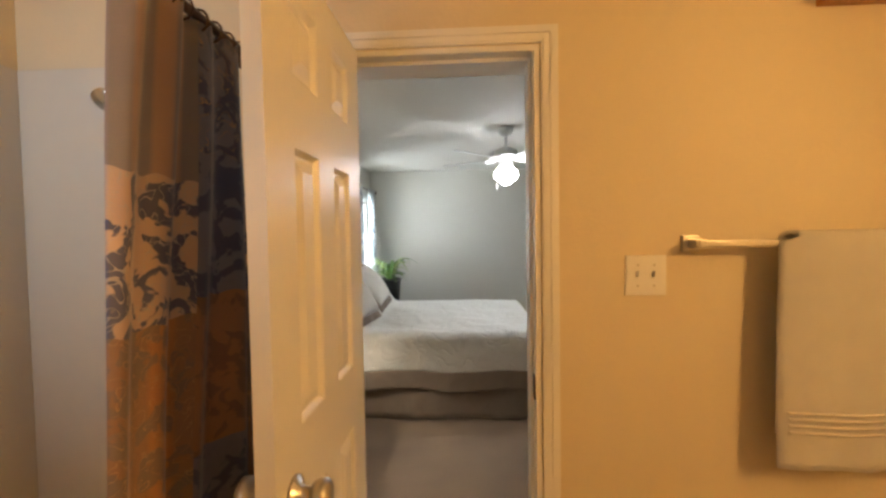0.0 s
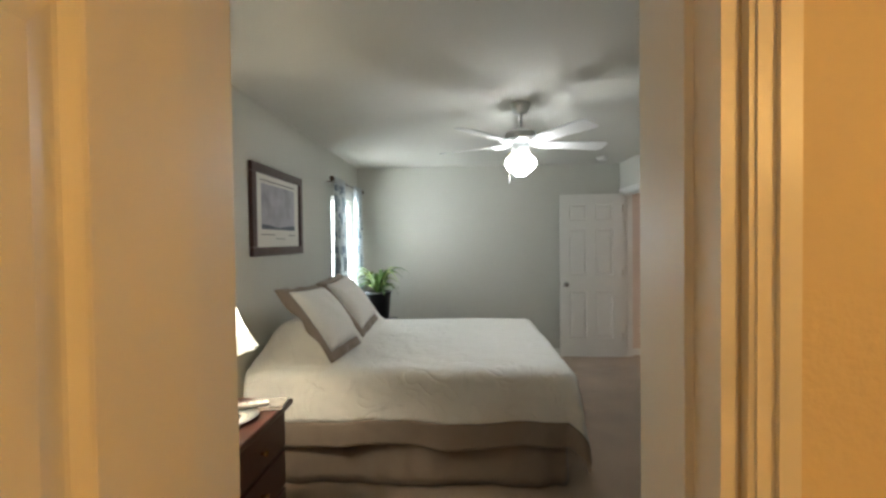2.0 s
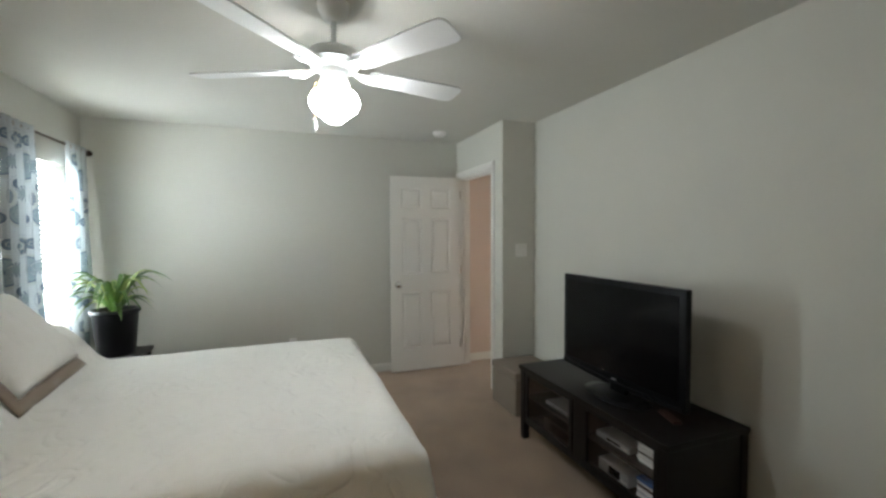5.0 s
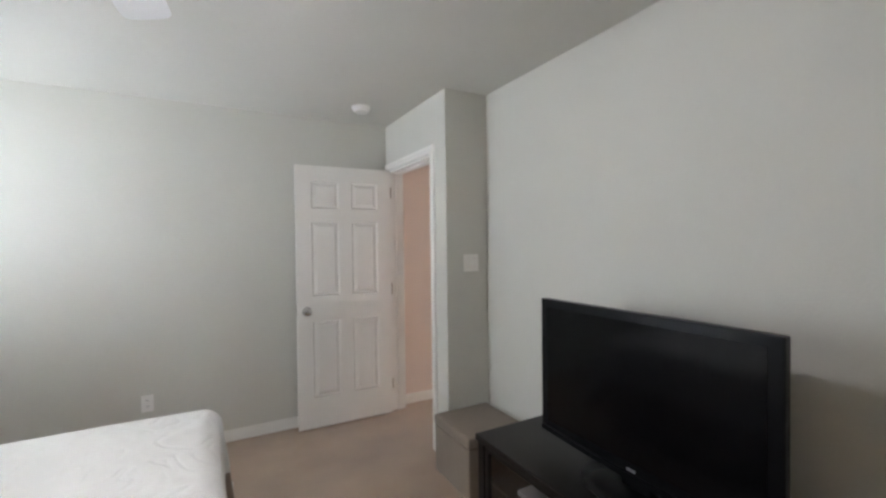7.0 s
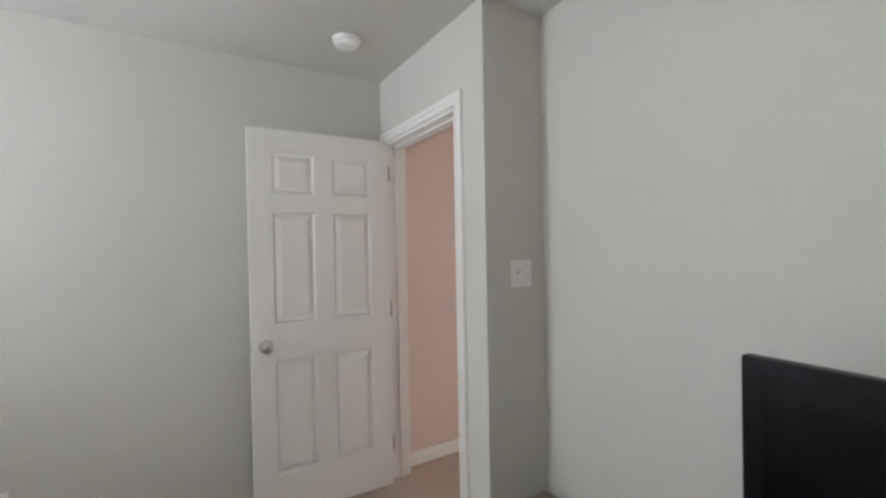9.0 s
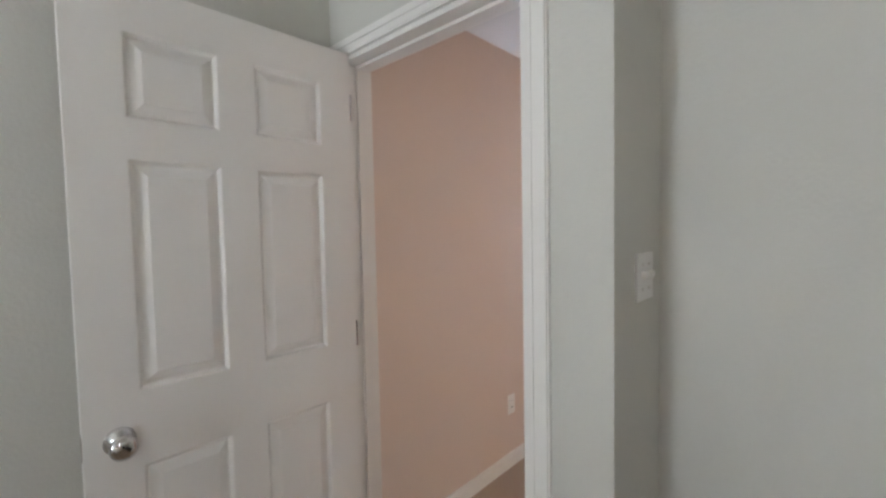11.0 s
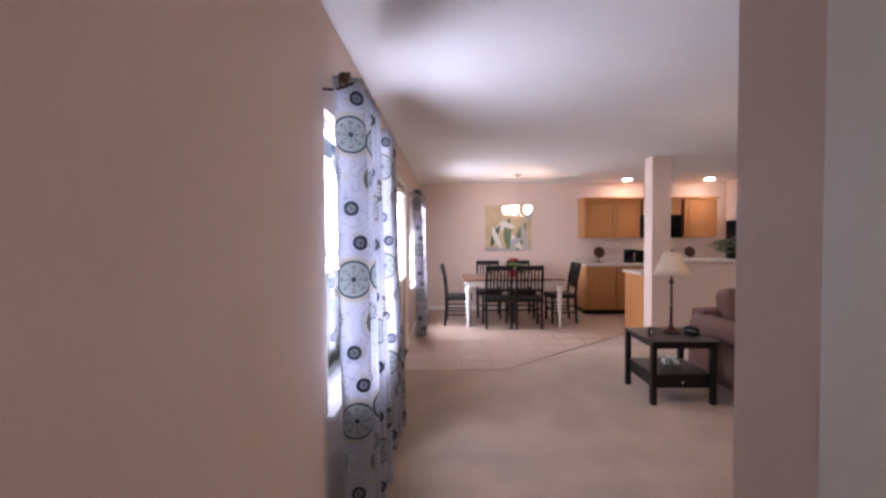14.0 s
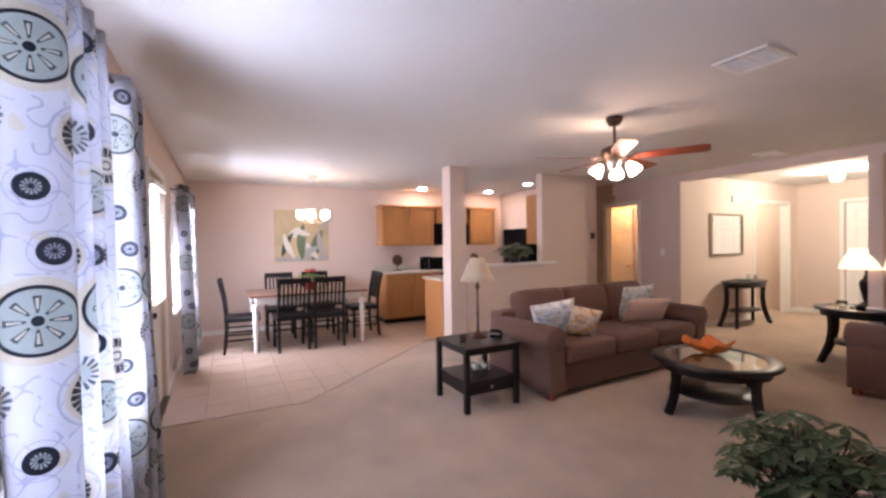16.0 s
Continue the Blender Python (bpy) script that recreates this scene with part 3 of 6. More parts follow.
# ---- doors ----
def door(name, m, w, h, label, knob_z=.91, knob_mat="nickel", lock=(.83, 1.02), frieze=(1.60, 1.70), head=1.91):
    """A six-panel door; its leaf runs along +x from the hinge, thickness round y = 0."""
    d = tagged(thing(name, m, label, "door"), kind="structure")
    t = .017
    core = .0052
    part("leaf", box(.001, w - .001, -core, core, .001, h - .001), M["white"], d)
    st, ms = .115, .10
    rails = ((0, .23), lock, frieze, (head, h))
    pw = (w - 2 * st - ms) / 2
    for a, b in ((0, st), (w - st, w), (st + pw, st + pw + ms)):
        part("stile", box(a, b, -t, t, 0, h), M["white"], d)
    for lo, hi in rails:
        for a in (st, st + pw + ms):
            part("rail", box(a, a + pw, -t, t, lo, hi), M["white"], d)
    for lo, hi in ((.23, lock[0]), (lock[1], frieze[0]), (frieze[1], head)):
        for a in (st, st + pw + ms):
            for s in (-1, 1):
                p = bmesh.new()
                rows = []
                for ins, out in ((0, .0166), (.003, .0150), (.010, .0058), (.014, .0054), (.018, .0066), (.040, .0156)):
                    yy = s * out
                    rows.append([p.verts.new(v) for v in ((a + ins, yy, lo + ins), (a + pw - ins, yy, lo + ins), (a + pw - ins, yy, hi - ins), (a + ins, yy, hi - ins))])
                for r0, r1 in zip(rows, rows[1:]):
                    for k in range(4):
                        p.faces.new((r0[k], r0[(k + 1) % 4], r1[(k + 1) % 4], r1[k]))
                p.faces.new(rows[-1])
                part("panel", p, M["white"], d)
    for s in (-1, 1):
        prof = ((.033, 0), (.034, .006), (.016, .012), (.013, .030), (.022, .036), (.029, .048), (.028, .060), (.018, .067), (0, .068))
        k = part("knob", lathe(prof, steps=20), M[knob_mat], d, "round metal knob", True)
        k.matrix_basis = pose(w - .07, s * t, knob_z, -90 * s, 0, 0)
    part("latch_plate", box(w - .0005, w + .0015, -.012, .012, knob_z - .03, knob_z + .03), M[knob_mat], d)
    for z in (.2, 1.0, 1.8):
        part("hinge", box(-.006, .002, -t - .004, t, z, z + .09), M[knob_mat], d)
    return d


door("door_bathroom", pose(BO[0] + .064, BY - .010, .012, 0, 0, -90), .588, 2.02, "cream six-panel bathroom door standing open", 1.03, "nickel", (.97, 1.135), (1.652, 1.782), 1.932)
door("door_bedroom", pose(DX - .022, 8.070, .012, 0, 0, 178.5), .76, 2.03, "white six-panel bedroom door standing wide open", knob_mat="chrome")
door("door_hall", pose(9.38, .60, .012, 0, 0, 180), .64, 2.03, "white six-panel door beyond the hall, closed, in warm light", knob_mat="nickel")
fd = door("door_front", pose(5.64, -2.24, .012, 0, 0, 0), .88, 2.02, "white panelled front door, closed, with a deadbolt", knob_mat="bronze")
k = part("deadbolt", lathe(((.03, 0), (.03, .012), (.02, .02), (0, .02)), steps=16), M["bronze"], fd)
k.matrix_basis = pose(.80, .018, 1.06, -90, 0, 0)


# ---- windows and curtains ----
def window(name, axis, face, out, a0, a1, z0, z1, slats=0):
    """A double-hung window set in its opening: frame, meeting rail, panes, sill, and blind slats if any. out: away from the room."""
    d = tagged(thing(name, Matrix(), "white double-hung window bright with daylight", "window"), kind="structure")

    def bx(p0, p1, s, e, lo, hi, bev=0.0):
        p0, p1 = sorted((face + out * p0, face + out * p1))
        return box(p0, p1, s, e, lo, hi, bev) if axis == 'x' else box(s, e, p0, p1, lo, hi, bev)
    for s, e, lo, hi in ((a0, a0 + .045, z0, z1), (a1 - .045, a1, z0, z1), (a0 + .045, a1 - .045, z0, z0 + .05), (a0 + .045, a1 - .045, z1 - .05, z1)):
        part("window_frame", bx(.05, .10, s, e, lo, hi, .003), M["white"], d)
    zm = z0 + (z1 - z0) * .52
    part("meeting_rail", bx(.055, .095, a0 + .045, a1 - .045, zm - .02, zm + .02, .003), M["white"], d)
    for lo, hi in ((z0 + .05, zm - .02), (zm + .02, z1 - .05)):
        g = part("pane", bx(.074, .078, a0 + .045, a1 - .045, lo, hi), M["glassclear"], d)
        g.visible_shadow = False
    part("window_sill", bx(-.035, .05, a0 - .03, a1 + .03, z0 - .02, z0 + .002, .004), M["white"], d)
    # self-lit slats: the daylight on the blind is put into their material
    for i in range(slats):
        z = z1 - .06 - i * (z1 - z0 - .1) / slats
        p0, p1 = face + out * .012, face + out * .034
        pts = [((p0 + p1) / 2, a0 + .02, z), ((p0 + p1) / 2, a1 - .02, z)] if axis == 'x' else [(a0 + .02, (p0 + p1) / 2, z), (a1 - .02, (p0 + p1) / 2, z)]
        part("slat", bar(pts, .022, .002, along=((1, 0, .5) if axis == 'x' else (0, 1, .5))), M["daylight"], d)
    return d


window("window_1", 'x', WX, -1, 7.10, 7.90, .72, 1.98, 34)
window("window_2", 'y', NY, 1, 4.44, 5.46, .64, 2.0)
window("window_3", 'y', NY, 1, 8.52, 9.50, .70, 2.0)
pd_ = tagged(thing("door_patio", pose(PX, NY, 0), "white patio door with a bright blind over its half glass", "door"), kind="structure")
b = bmesh.new()
for x0, x1, z0, z1 in ((.02, .12, .01, 2.01), (.72, .82, .01, 2.01), (.12, .72, .01, .97), (.12, .72, 1.90, 2.01)):
    box(x0, x1, .03, .07, z0, z1, 0, b)
part("leaf", b, M["white"], pd_)
part("pane", box(.12, .72, .05, .054, .97, 1.90), M["glassclear"], pd_).visible_shadow = False
for x0, x1, z0, z1 in ((.10, .14, .95, 1.92), (.70, .74, .95, 1.92), (.14, .70, .95, .99), (.14, .70, 1.88, 1.92)):
    part("glazing_frame", box(x0, x1, .012, .03, z0, z1, .003), M["white"], pd_)
part("blind_headrail", box(.07, .77, -.040, .010, 1.905, 1.945, .004), M["white"], pd_)
# patio slats glow by emission too, standing in for daylight behind them
for i in range(27):
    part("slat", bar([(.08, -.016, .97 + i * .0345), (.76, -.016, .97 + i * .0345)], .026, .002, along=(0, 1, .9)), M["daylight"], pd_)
part("blind_rail", box(.08, .76, -.026, -.004, .935, .955, .003), M["white"], pd_)
k = part("knob", lathe(((.03, 0), (.03, .01), (.012, .02), (.026, .045), (.02, .06), (0, .062)), steps=16), M["bronze"], pd_, "dark bronze knob", True)
k.matrix_basis = pose(.07, .03, .88, 90, 0, 0)
k = part("deadbolt", lathe(((.028, 0), (.028, .012), (.018, .02), (0, .021)), steps=16), M["bronze"], pd_)
k.matrix_basis = pose(.07, .03, 1.02, 90, 0, 0)
part("threshold", box(0, .84, -.03, .03, 0.0, .018, .003), M["bronze"], pd_)


def curtain(name, axis, plane, a0, a1, z0, z1, folds, amp, material, label, flare=0.0, flare_a=0.0, shift=0.0, into=-1, seed=0, flat=0.0):
    """A hanging panel of cloth with upright folds; cloth: how much cloth there is per hung width. flare widens its foot."""
    rnd = random.Random(seed)
    ph = [rnd.uniform(-.5, .5) for _ in range(folds + 2)]

    def f(s, t):
        k = s * folds
        i = int(min(k, folds - 1))
        ph_here = ph[i] + (ph[i + 1] - ph[i]) * (k - i)
        low = 1 - t
        a = a0 + (a1 - a0) * s + (flare * (s - .5) * 2 + flare_a) * low ** 1.4 + .012 * math.sin(9 * t + 3 * ph_here)
        if flat:
            turn = math.sin(2 * math.pi * (k - .25) + .25 * ph_here * low)
            off = amp * math.tanh(flat * turn) / math.tanh(flat)
        else:
            off = amp * (.75 + .5 * low) * math.sin(2 * math.pi * k + .9 * ph_here * low)
        off += .012 * low * math.sin(5 * t + 4 * s + seed)
        z = z0 + (z1 - z0) * t + (.012 * math.sin(2 * math.pi * k) if t == 0 else 0)
        p = plane + into * (off + (.045 if flat else .02) * low)
        return (p, a, z) if axis == 'x' else (a, p, z)
    n = folds * 20
    run = [0.0]
    for i in range(n):
        p, q = Vector(f(i / n, .6)), Vector(f((i + 1) / n, .6))
        run.append(run[-1] + (q - p).length)
    bm = grid(f, n, 26, lambda s, t: (run[round(s * n)] + shift, z0 + (z1 - z0) * t))
    d = thing(name, Matrix(), label, "curtain")
    solid(part("cloth", bm, material, d, smooth=True), .002)
    for i in range(folds):
        s = (i + .5) / folds
        a = a0 + (a1 - a0) * s
        pts = [(plane + .022 * math.cos(q), a, z1 - .035 + .022 * math.sin(q)) if axis == 'x' else (a, plane + .022 * math.cos(q), z1 - .035 + .022 * math.sin(q)) for q in [j * math.pi / 6 for j in range(13)]]
        part("grommet", tube(pts, .004, steps=6), M["nickel"], d)
    return d


def rod(name, axis, plane, wallface, a0, a1, z, material, label, ornate=False):
    d = thing(name, Matrix(), label, "curtain rod")

    def P(a, p, zz):
        return (p, a, zz) if axis == 'x' else (a, p, zz)
    part("pole", tube([P(a0, plane, z), P(a1, plane, z)], .009), material, d)
    for a, s in ((a0, -1), (a1, 1)):
        if ornate:
            for q in range(4):
                ang = q * math.pi / 2 + .4
                part("scroll", tube([P(a + s * (.012 + .008 * j), plane + .034 * math.cos(ang + j * .35) * (1 - j * .12), z + .034 * math.sin(ang + j * .35) * (1 - j * .12)) for j in range(6)], .006, steps=6, r2=.003), material, d)
        fin = part("finial", lathe(((.010, 0), (.016, .006), (.010, .012), (.024, .028), (.026, .040), (.016, .054), (0, .060)), steps=16), material, d, smooth=True)
        fin.matrix_basis = Matrix.Translation(P(a, plane, z)) @ (pose(0, 0, 0, -90 * s, 0, 0) if axis == 'x' else pose(0, 0, 0, 0, 90 * s, 0))
        part("bracket", tube([P(a - s * .03, wallface, z - .02), P(a - s * .03, (plane + wallface) / 2, z - .025), P(a - s * .03, plane, z - .008)], .006), material, d)
    return d


rod("curtain_rod", 'x', WX + .075, WX, 6.93, 8.10, 2.125, M["bronze"], "dark bronze curtain rod over the bedroom window")
rod("curtain_rod", 'x', WX + .075, WX, 3.45, 4.43, 2.125, M["bronze"], "dark bronze curtain rod beside the nightstand lamp")
curtain("curtain", 'x', WX + .075, 6.96, 7.32, .30, 2.15, 5, .030, M["cloth_bed"], "grey-blue printed grommet curtain at the bedroom window", .02, 0, 0.0, 1, 1)
curtain("curtain", 'x', WX + .075, 7.74, 8.06, .30, 2.15, 4, .030, M["cloth_bed"], "grey-blue printed grommet curtain beside the corner plant", .01, -.03, 0.1, 1, 2)
rod("curtain_rod", 'y', 8.092, NY, 4.40, 5.62, 2.095, M["bronze"], "ornate dark bronze curtain rod over the living room window", True)
curtain("curtain", 'y', 8.092, 4.40, 4.98, .03, 2.13, 4, .058, M["cloth_living"], "white curtain printed with black wheels and scrolls", .03, .01, -.075, -1, 3, 1.5)
curtain("curtain", 'y', 8.092, 5.26, 5.66, .03, 2.13, 3, .058, M["cloth_living"], "white curtain printed with black wheels, flaring at the floor", .05, .04, -.075, -1, 4, 1.5)
rod("curtain_rod", 'y', 8.092, NY, 8.40, 9.60, 2.05, M["bronze"], "dark bronze curtain rod over the dining window")
curtain("curtain", 'y', 8.092, 8.43, 8.75, .03, 2.08, 3, .058, M["cloth_living"], "white printed curtain at the dining window", .03, 0, -.075, -1, 5, 1.5)
curtain("curtain", 'y', 8.092, 9.28, 9.58, .03, 2.08, 3, .058, M["cloth_living"], "white printed curtain near the dining table", .03, 0, .05, -1, 6, 1.5)


# ---- small wall fittings ----
def plate(name, m, w, h, toggles, label, outlet=False):
    """A wall plate lying in its own x, z plane, facing -y."""
    d = thing(name, m, label, "outlet" if outlet else "light switch")
    part("cover", box(-w / 2, w / 2, -.006, 0, -h / 2, h / 2, .0025), M["plastic"], d)
    n = max(1, toggles)
    for i in range(n):
        x = (i - (n - 1) / 2) * .046
        if outlet:
            for z in (-.02, .02):
                part("socket", box(x - .015, x + .015, -.0075, -.006, z - .013, z + .013, .0006), M["plastic"], d)
                for s in (-.006, .006):
                    part("slot", box(x + s - .001, x + s + .001, -.0082, -.0074, z - .003, z + .006), M["black"], d)
        else:
            part("toggle", box(x - .005, x + .005, -.020, -.006, -.004, .012, .002), M["plastic"], d)
            for z in (-.03, .03):
                part("screw", box(x - .003, x + .003, -.0075, -.006, z - .003, z + .003), M["nickel"], d)
    return d


plate("light_switch", pose(1.370, BY, 1.372), .116, .116, 2, "cream double toggle light switch plate on the bathroom wall")
plate("light_switch", pose(2.985, STUB, 1.30), .116, .116, 2, "white double light switch plate beside the bedroom door")
plate("outlet", pose(1.06, NY, .375), .07, .115, 1, "white wall outlet above the baseboard", True)
plate("outlet", pose(3.97, NY, .375), .07, .115, 1, "white wall outlet below the living room window wall", True)
plate("light_switch", pose(7.55, HY, 1.22, 0, 0, 180), .07, .115, 1, "white light switch plate on the hall wall")

# ---- bathroom ----
tb = thing("towel_bar", Matrix(), "brushed metal towel bar on the bathroom wall", "towel bar")
part("rail", box(1.475, 2.20, BY - .075, BY - .060, 1.453, 1.471, .003), M["nickel"], tb)
for x in (1.492, 2.18):
    part("mount", box(x - .024, x + .024, BY - .014, BY, 1.438, 1.486, .004), M["nickel"], tb)
    part("arm", box(x - .011, x + .011, BY - .078, BY - .014, 1.450, 1.474, .003), M["nickel"], tb)

tw = thing("towel", Matrix(), "thick cream terry towel folded over the bar", "towel")


def towel_fold(s, t):
    x = 1.728 + .37 * s + .006 * math.sin(6 * t + 5 * s)
    L = t * 1.36
    wob = .007 * math.sin(7 * s + 2) + .005 * math.sin(15 * s + 3 * t)
    if L < .56:
        return (x - .02, BY - .040 + .25 * wob, .93 + L)
    if L < .66:
        a = (L - .56) / .10 * math.pi
        return (x - .02 * math.cos(a / 2), BY - .0675 + .0275 * math.cos(a), 1.478 + .018 * math.sin(a))
    return (x - .042 + .03 * s - .014 * (L - .66), BY - .097 + wob - .016 * (L - .66), 1.484 - (L - .66) * .885)


solid(part("cloth", grid(towel_fold, 24, 60), M["towel"], tw, smooth=True), .010)
for i in range(4):
    z = .965 + i * .017
    part("border_stripe", tube([(1.693 + .40 * s / 12, BY - .1165 + .007 * math.sin(7 * s / 12 + 2), z) for s in range(13)], .0035, steps=6), M["towel_band"], tw)

ws = thing("wall_shelf", Matrix(), "dark brown wooden shelf high on the bathroom wall", "shelf")
part("board", box(1.83, 2.40, BY - .11, BY, 2.112, 2.135, .003), M["oak"], ws)
part("lip", box(1.835, 2.395, BY - .02, BY, 2.135, 2.20, .003), M["oak"], ws)

# shower
wall_tile = tagged(part("shower_wall", box(-.52, .12, BY - .012, BY, .42, 2.02, .003), M["shower_tile"]), kind="structure")
tagged(part("shower_wall_side", box(-.52, -.508, .9, BY - .012, .42, 2.02, .003), M["shower_tile"]), kind="structure")
tub = thing("bathtub", Matrix(), "white bathtub behind the shower curtain", "bathtub")
part("shell", box(-.50, .17, 1.5, BY - .013, 0, .42, .03), M["white"], tub)
rodb = thing("shower_rod", Matrix(), "bronze shower curtain rod", "shower rod")
part("pole", tube([(.22, .36, 2.03), (.22, BY - .013, 2.03)], .0125), M["bronze"], rodb)
part("flange", box(.19, .25, BY - .02, BY - .0005, 2.0, 2.06, .004), M["bronze"], rodb)
sc = thing("shower_curtain", Matrix(), "shower curtain with blue scrolls over tan and rust bands", "shower curtain")


def shower_fold(s, t):
    k = s * 4
    low = 1 - t
    y = 2.665 + .44 * s - (.155 + .03 * math.sin(s * 3)) * low * (1 - s)
    x = .22 + .017 * (.8 + .4 * low) * math.sin(2 * math.pi * k + .6 * math.sin(4 * t)) + .014 * math.sin(3 * math.pi * s) - .02 * low + .012 * math.sin(5 * t + 6 * s)
    return (x, y, .12 + 1.90 * t + .006 * math.cos(4 * math.pi * k) * t)


solid(part("cloth", grid(shower_fold, 90, 30, lambda s, t: (s * .66, .12 + 1.9 * t)), M["shower_cloth"], sc, smooth=True), .002)
for i in range(8):
    y = 2.675 + i * .057
    part("ring", tube([(.22 + .024 * math.cos(q * math.pi / 6), y, 2.022 + .026 * math.sin(q * math.pi / 6)) for q in range(13)], .003, steps=6), M["bronze"], sc)
sh = thing("wall_shower", Matrix(), "chrome shower head on a bent arm", "shower")
part("arm", tube([(-.10, BY - .012, 1.93), (-.10, BY - .08, 1.94), (-.10, BY - .12, 1.91)], .010), M["chrome"], sh, smooth=True)
q = part("head", lathe(((.012, 0), (.016, .02), (.036, .05), (.038, .062), (0, .062)), steps=18), M["chrome"], sh, smooth=True)
q.matrix_basis = pose(-.10, BY - .115, 1.915, 140, 0, 0)
vl = thing("vanity_light", Matrix(), "warm vanity light bar on the bathroom's side wall", "wall lamp")
part("bar", box(2.42, 2.45, 1.15, 1.75, 1.98, 2.08, .006), M["nickel"], vl)
M["vanity"] = glow("vanity_bulb_lit", ORANGE, 205)
for y in (1.25, 1.45, 1.65):
    s = part("bulb", lathe([(.045 * math.sin(a * math.pi / 10), -.045 * math.cos(a * math.pi / 10)) for a in range(11)], steps=16), M["vanity"], vl, smooth=True)
    s.location = (2.36, y, 2.03)

# ---- bedroom ----
bed = thing("bed", Matrix(), "made bed with a cream quilt, taupe border and bed skirt", "bed")
BX0, BX1, BY0, BY1, BT = -.53, 1.405, 5.29, 6.88, .715
part("mattress", box(BX0, BX1 - .03, BY0 + .03, BY1 - .03, .32, BT - .03, .06), M["quilt"], bed)
part("box_spring", box(BX0, BX1 - .03, BY0 + .03, BY1 - .03, .12, .32, .02), M["taupe"], bed)


def quilt_point(s, t):
    """The quilt over the mattress: s along the bed, t from the near hem over the top to the far hem."""
    drop, rr = .50, .07
    x = BX0 + s * (BX1 - BX0 + drop)
    y = BY0 - drop + t * (BY1 - BY0 + 2 * drop)
    ex, ey = min(x, BX1), min(max(y, BY0), BY1)
    ox, oy = x - ex, y - ey
    d = math.hypot(ox, oy)
    nz = noise.noise(Vector((x * 3.1, y * 3.1, 1.7))) * .012
    crease = (1 - abs(noise.noise(Vector((x * 5.0 + 2, y * 5.0, 7.3))))) ** 5 * .010
    if d < 1e-6:
        side = min(y - BY0, BY1 - y)
        lift = min(1.0, max(0.0, side) / .16)
        head = math.exp(-((x + .26) / .235) ** 4) * lift * (2 - lift)
        z = BT + .012 * math.sin(x * 5.1) * math.sin(y * 4.3) * min(1.0, min(side, BX1 - x) / .15) + nz + crease * .5 + .25 * head
        return (x, y, z)
    nx, ny = ox / d, oy / d
    corner = 2 * abs(nx * ny)
    d = .485 + (d - .485) * .62 if d > .485 else d
    arc = min(d / rr, math.pi / 2)
    out = rr * math.sin(arc)
    down = rr * (1 - math.cos(arc)) + max(0.0, d - rr * math.pi / 2)
    share = min(1.0, down / .45)
    run = ex if abs(ny) > abs(nx) else ey
    wave = .016 * math.sin(run * 9 + 1) + .008 * math.sin(run * 21)
    fold = corner * (.085 + .035 * math.cos(6 * math.atan2(abs(oy), ox + 1e-9)))
    out += share * (.012 + wave * (1 - corner) + fold) + (nz * .8 + crease) * min(1.0, down / .1)
    z = BT - down + nz * (1 - share) * .8 + .012 * math.sin(run * 6) * share
    return (ex + nx * out, ey + ny * out, max(z, .03))


nu, nv = 126, 134
full = grid(quilt_point, nu, nv)
full.verts.ensure_lookup_table()
full.faces.ensure_lookup_table()


def quilt_share(border):
    bm = full.copy()
    bm.faces.ensure_lookup_table()
    kill = []
    for i in range(nu):
        for j in range(nv):
            s, t = (i + .5) / nu, (j + .5) / nv
            L = t * (BY1 - BY0 + 1.0)
            edge = min(L, BY1 - BY0 + 1.0 - L, (1 - s) * (BX1 - BX0 + .50))
            if (edge < .15) != border:
                kill.append(bm.faces[i * nv + j])
    bmesh.ops.delete(bm, geom=kill, context='FACES')
    return bm


qm = M["quilt"]
solid(part("quilt", quilt_share(False), qm, bed, "cream stitched quilt", True), .016)
solid(part("quilt_border", quilt_share(True), M["taupe"], bed, "taupe quilt border", True), .016)


def skirt(s, t):
    total = (BX1 - BX0 + .0) * 2 + (BY1 - BY0)
    d = s * total
    wv = .009 * math.sin(d * 11 + 2 * math.sin(d * 3.1)) + .006 * math.sin(d * 31 + math.sin(d * 7))
    lx = BX1 - BX0
    z = .012 + .34 * t
    fl = .02 * (1 - t)
    if d < lx:
        return (BX0 + d, BY0 - .024 + wv * (1.2 - t) - fl, z)
    if d < lx + BY1 - BY0:
        return (BX1 + .015 + wv * (1.2 - t) + fl, BY0 + (d - lx), z)
    return (BX1 - (d - lx - BY1 + BY0), BY1 + .02 + wv * (1.2 - t) + fl, z)


solid(part("bed_skirt", grid(skirt, 240, 6), M["taupe"], bed, "taupe pleated bed skirt", True), .003)


def cushion(w, h, t, pinch=.75, n=18):
    """A stuffed pillow in the x, z plane, thickness along y, with pinched corners."""
    bm = bmesh.new()
    rows = {}
    for side in (-1, 1):
        for i in range(n + 1):
            for j in range(n + 1):
                u, v = 2 * i / n - 1, 2 * j / n - 1
                rim = (1 - u * u) * (1 - v * v)
                if side == 1 and (i in (0, n) or j in (0, n)):
                    rows[(1, i, j)] = rows[(-1, i, j)]
                    continue
                sx = u * (1 - .10 * pinch * (1 - abs(v)) ** 0 * (v * v) * -.35 - .05 * (1 - v * v))
                sz = v * (1 - .05 * (1 - u * u))
                wob = .004 * math.sin(7 * u + 5 * v)
                rows[(side, i, j)] = bm.verts.new((sx * w / 2, side * (t / 2) * max(rim, 0) ** .42 + wob * rim, sz * h / 2))
        for i in range(n):
            for j in range(n):
                f = [rows[(side, i, j)], rows[(side, i + 1, j)], rows[(side, i + 1, j + 1)], rows[(side, i, j + 1)]]
                bm.faces.new(f if side == 1 else f[::-1])
    return bm


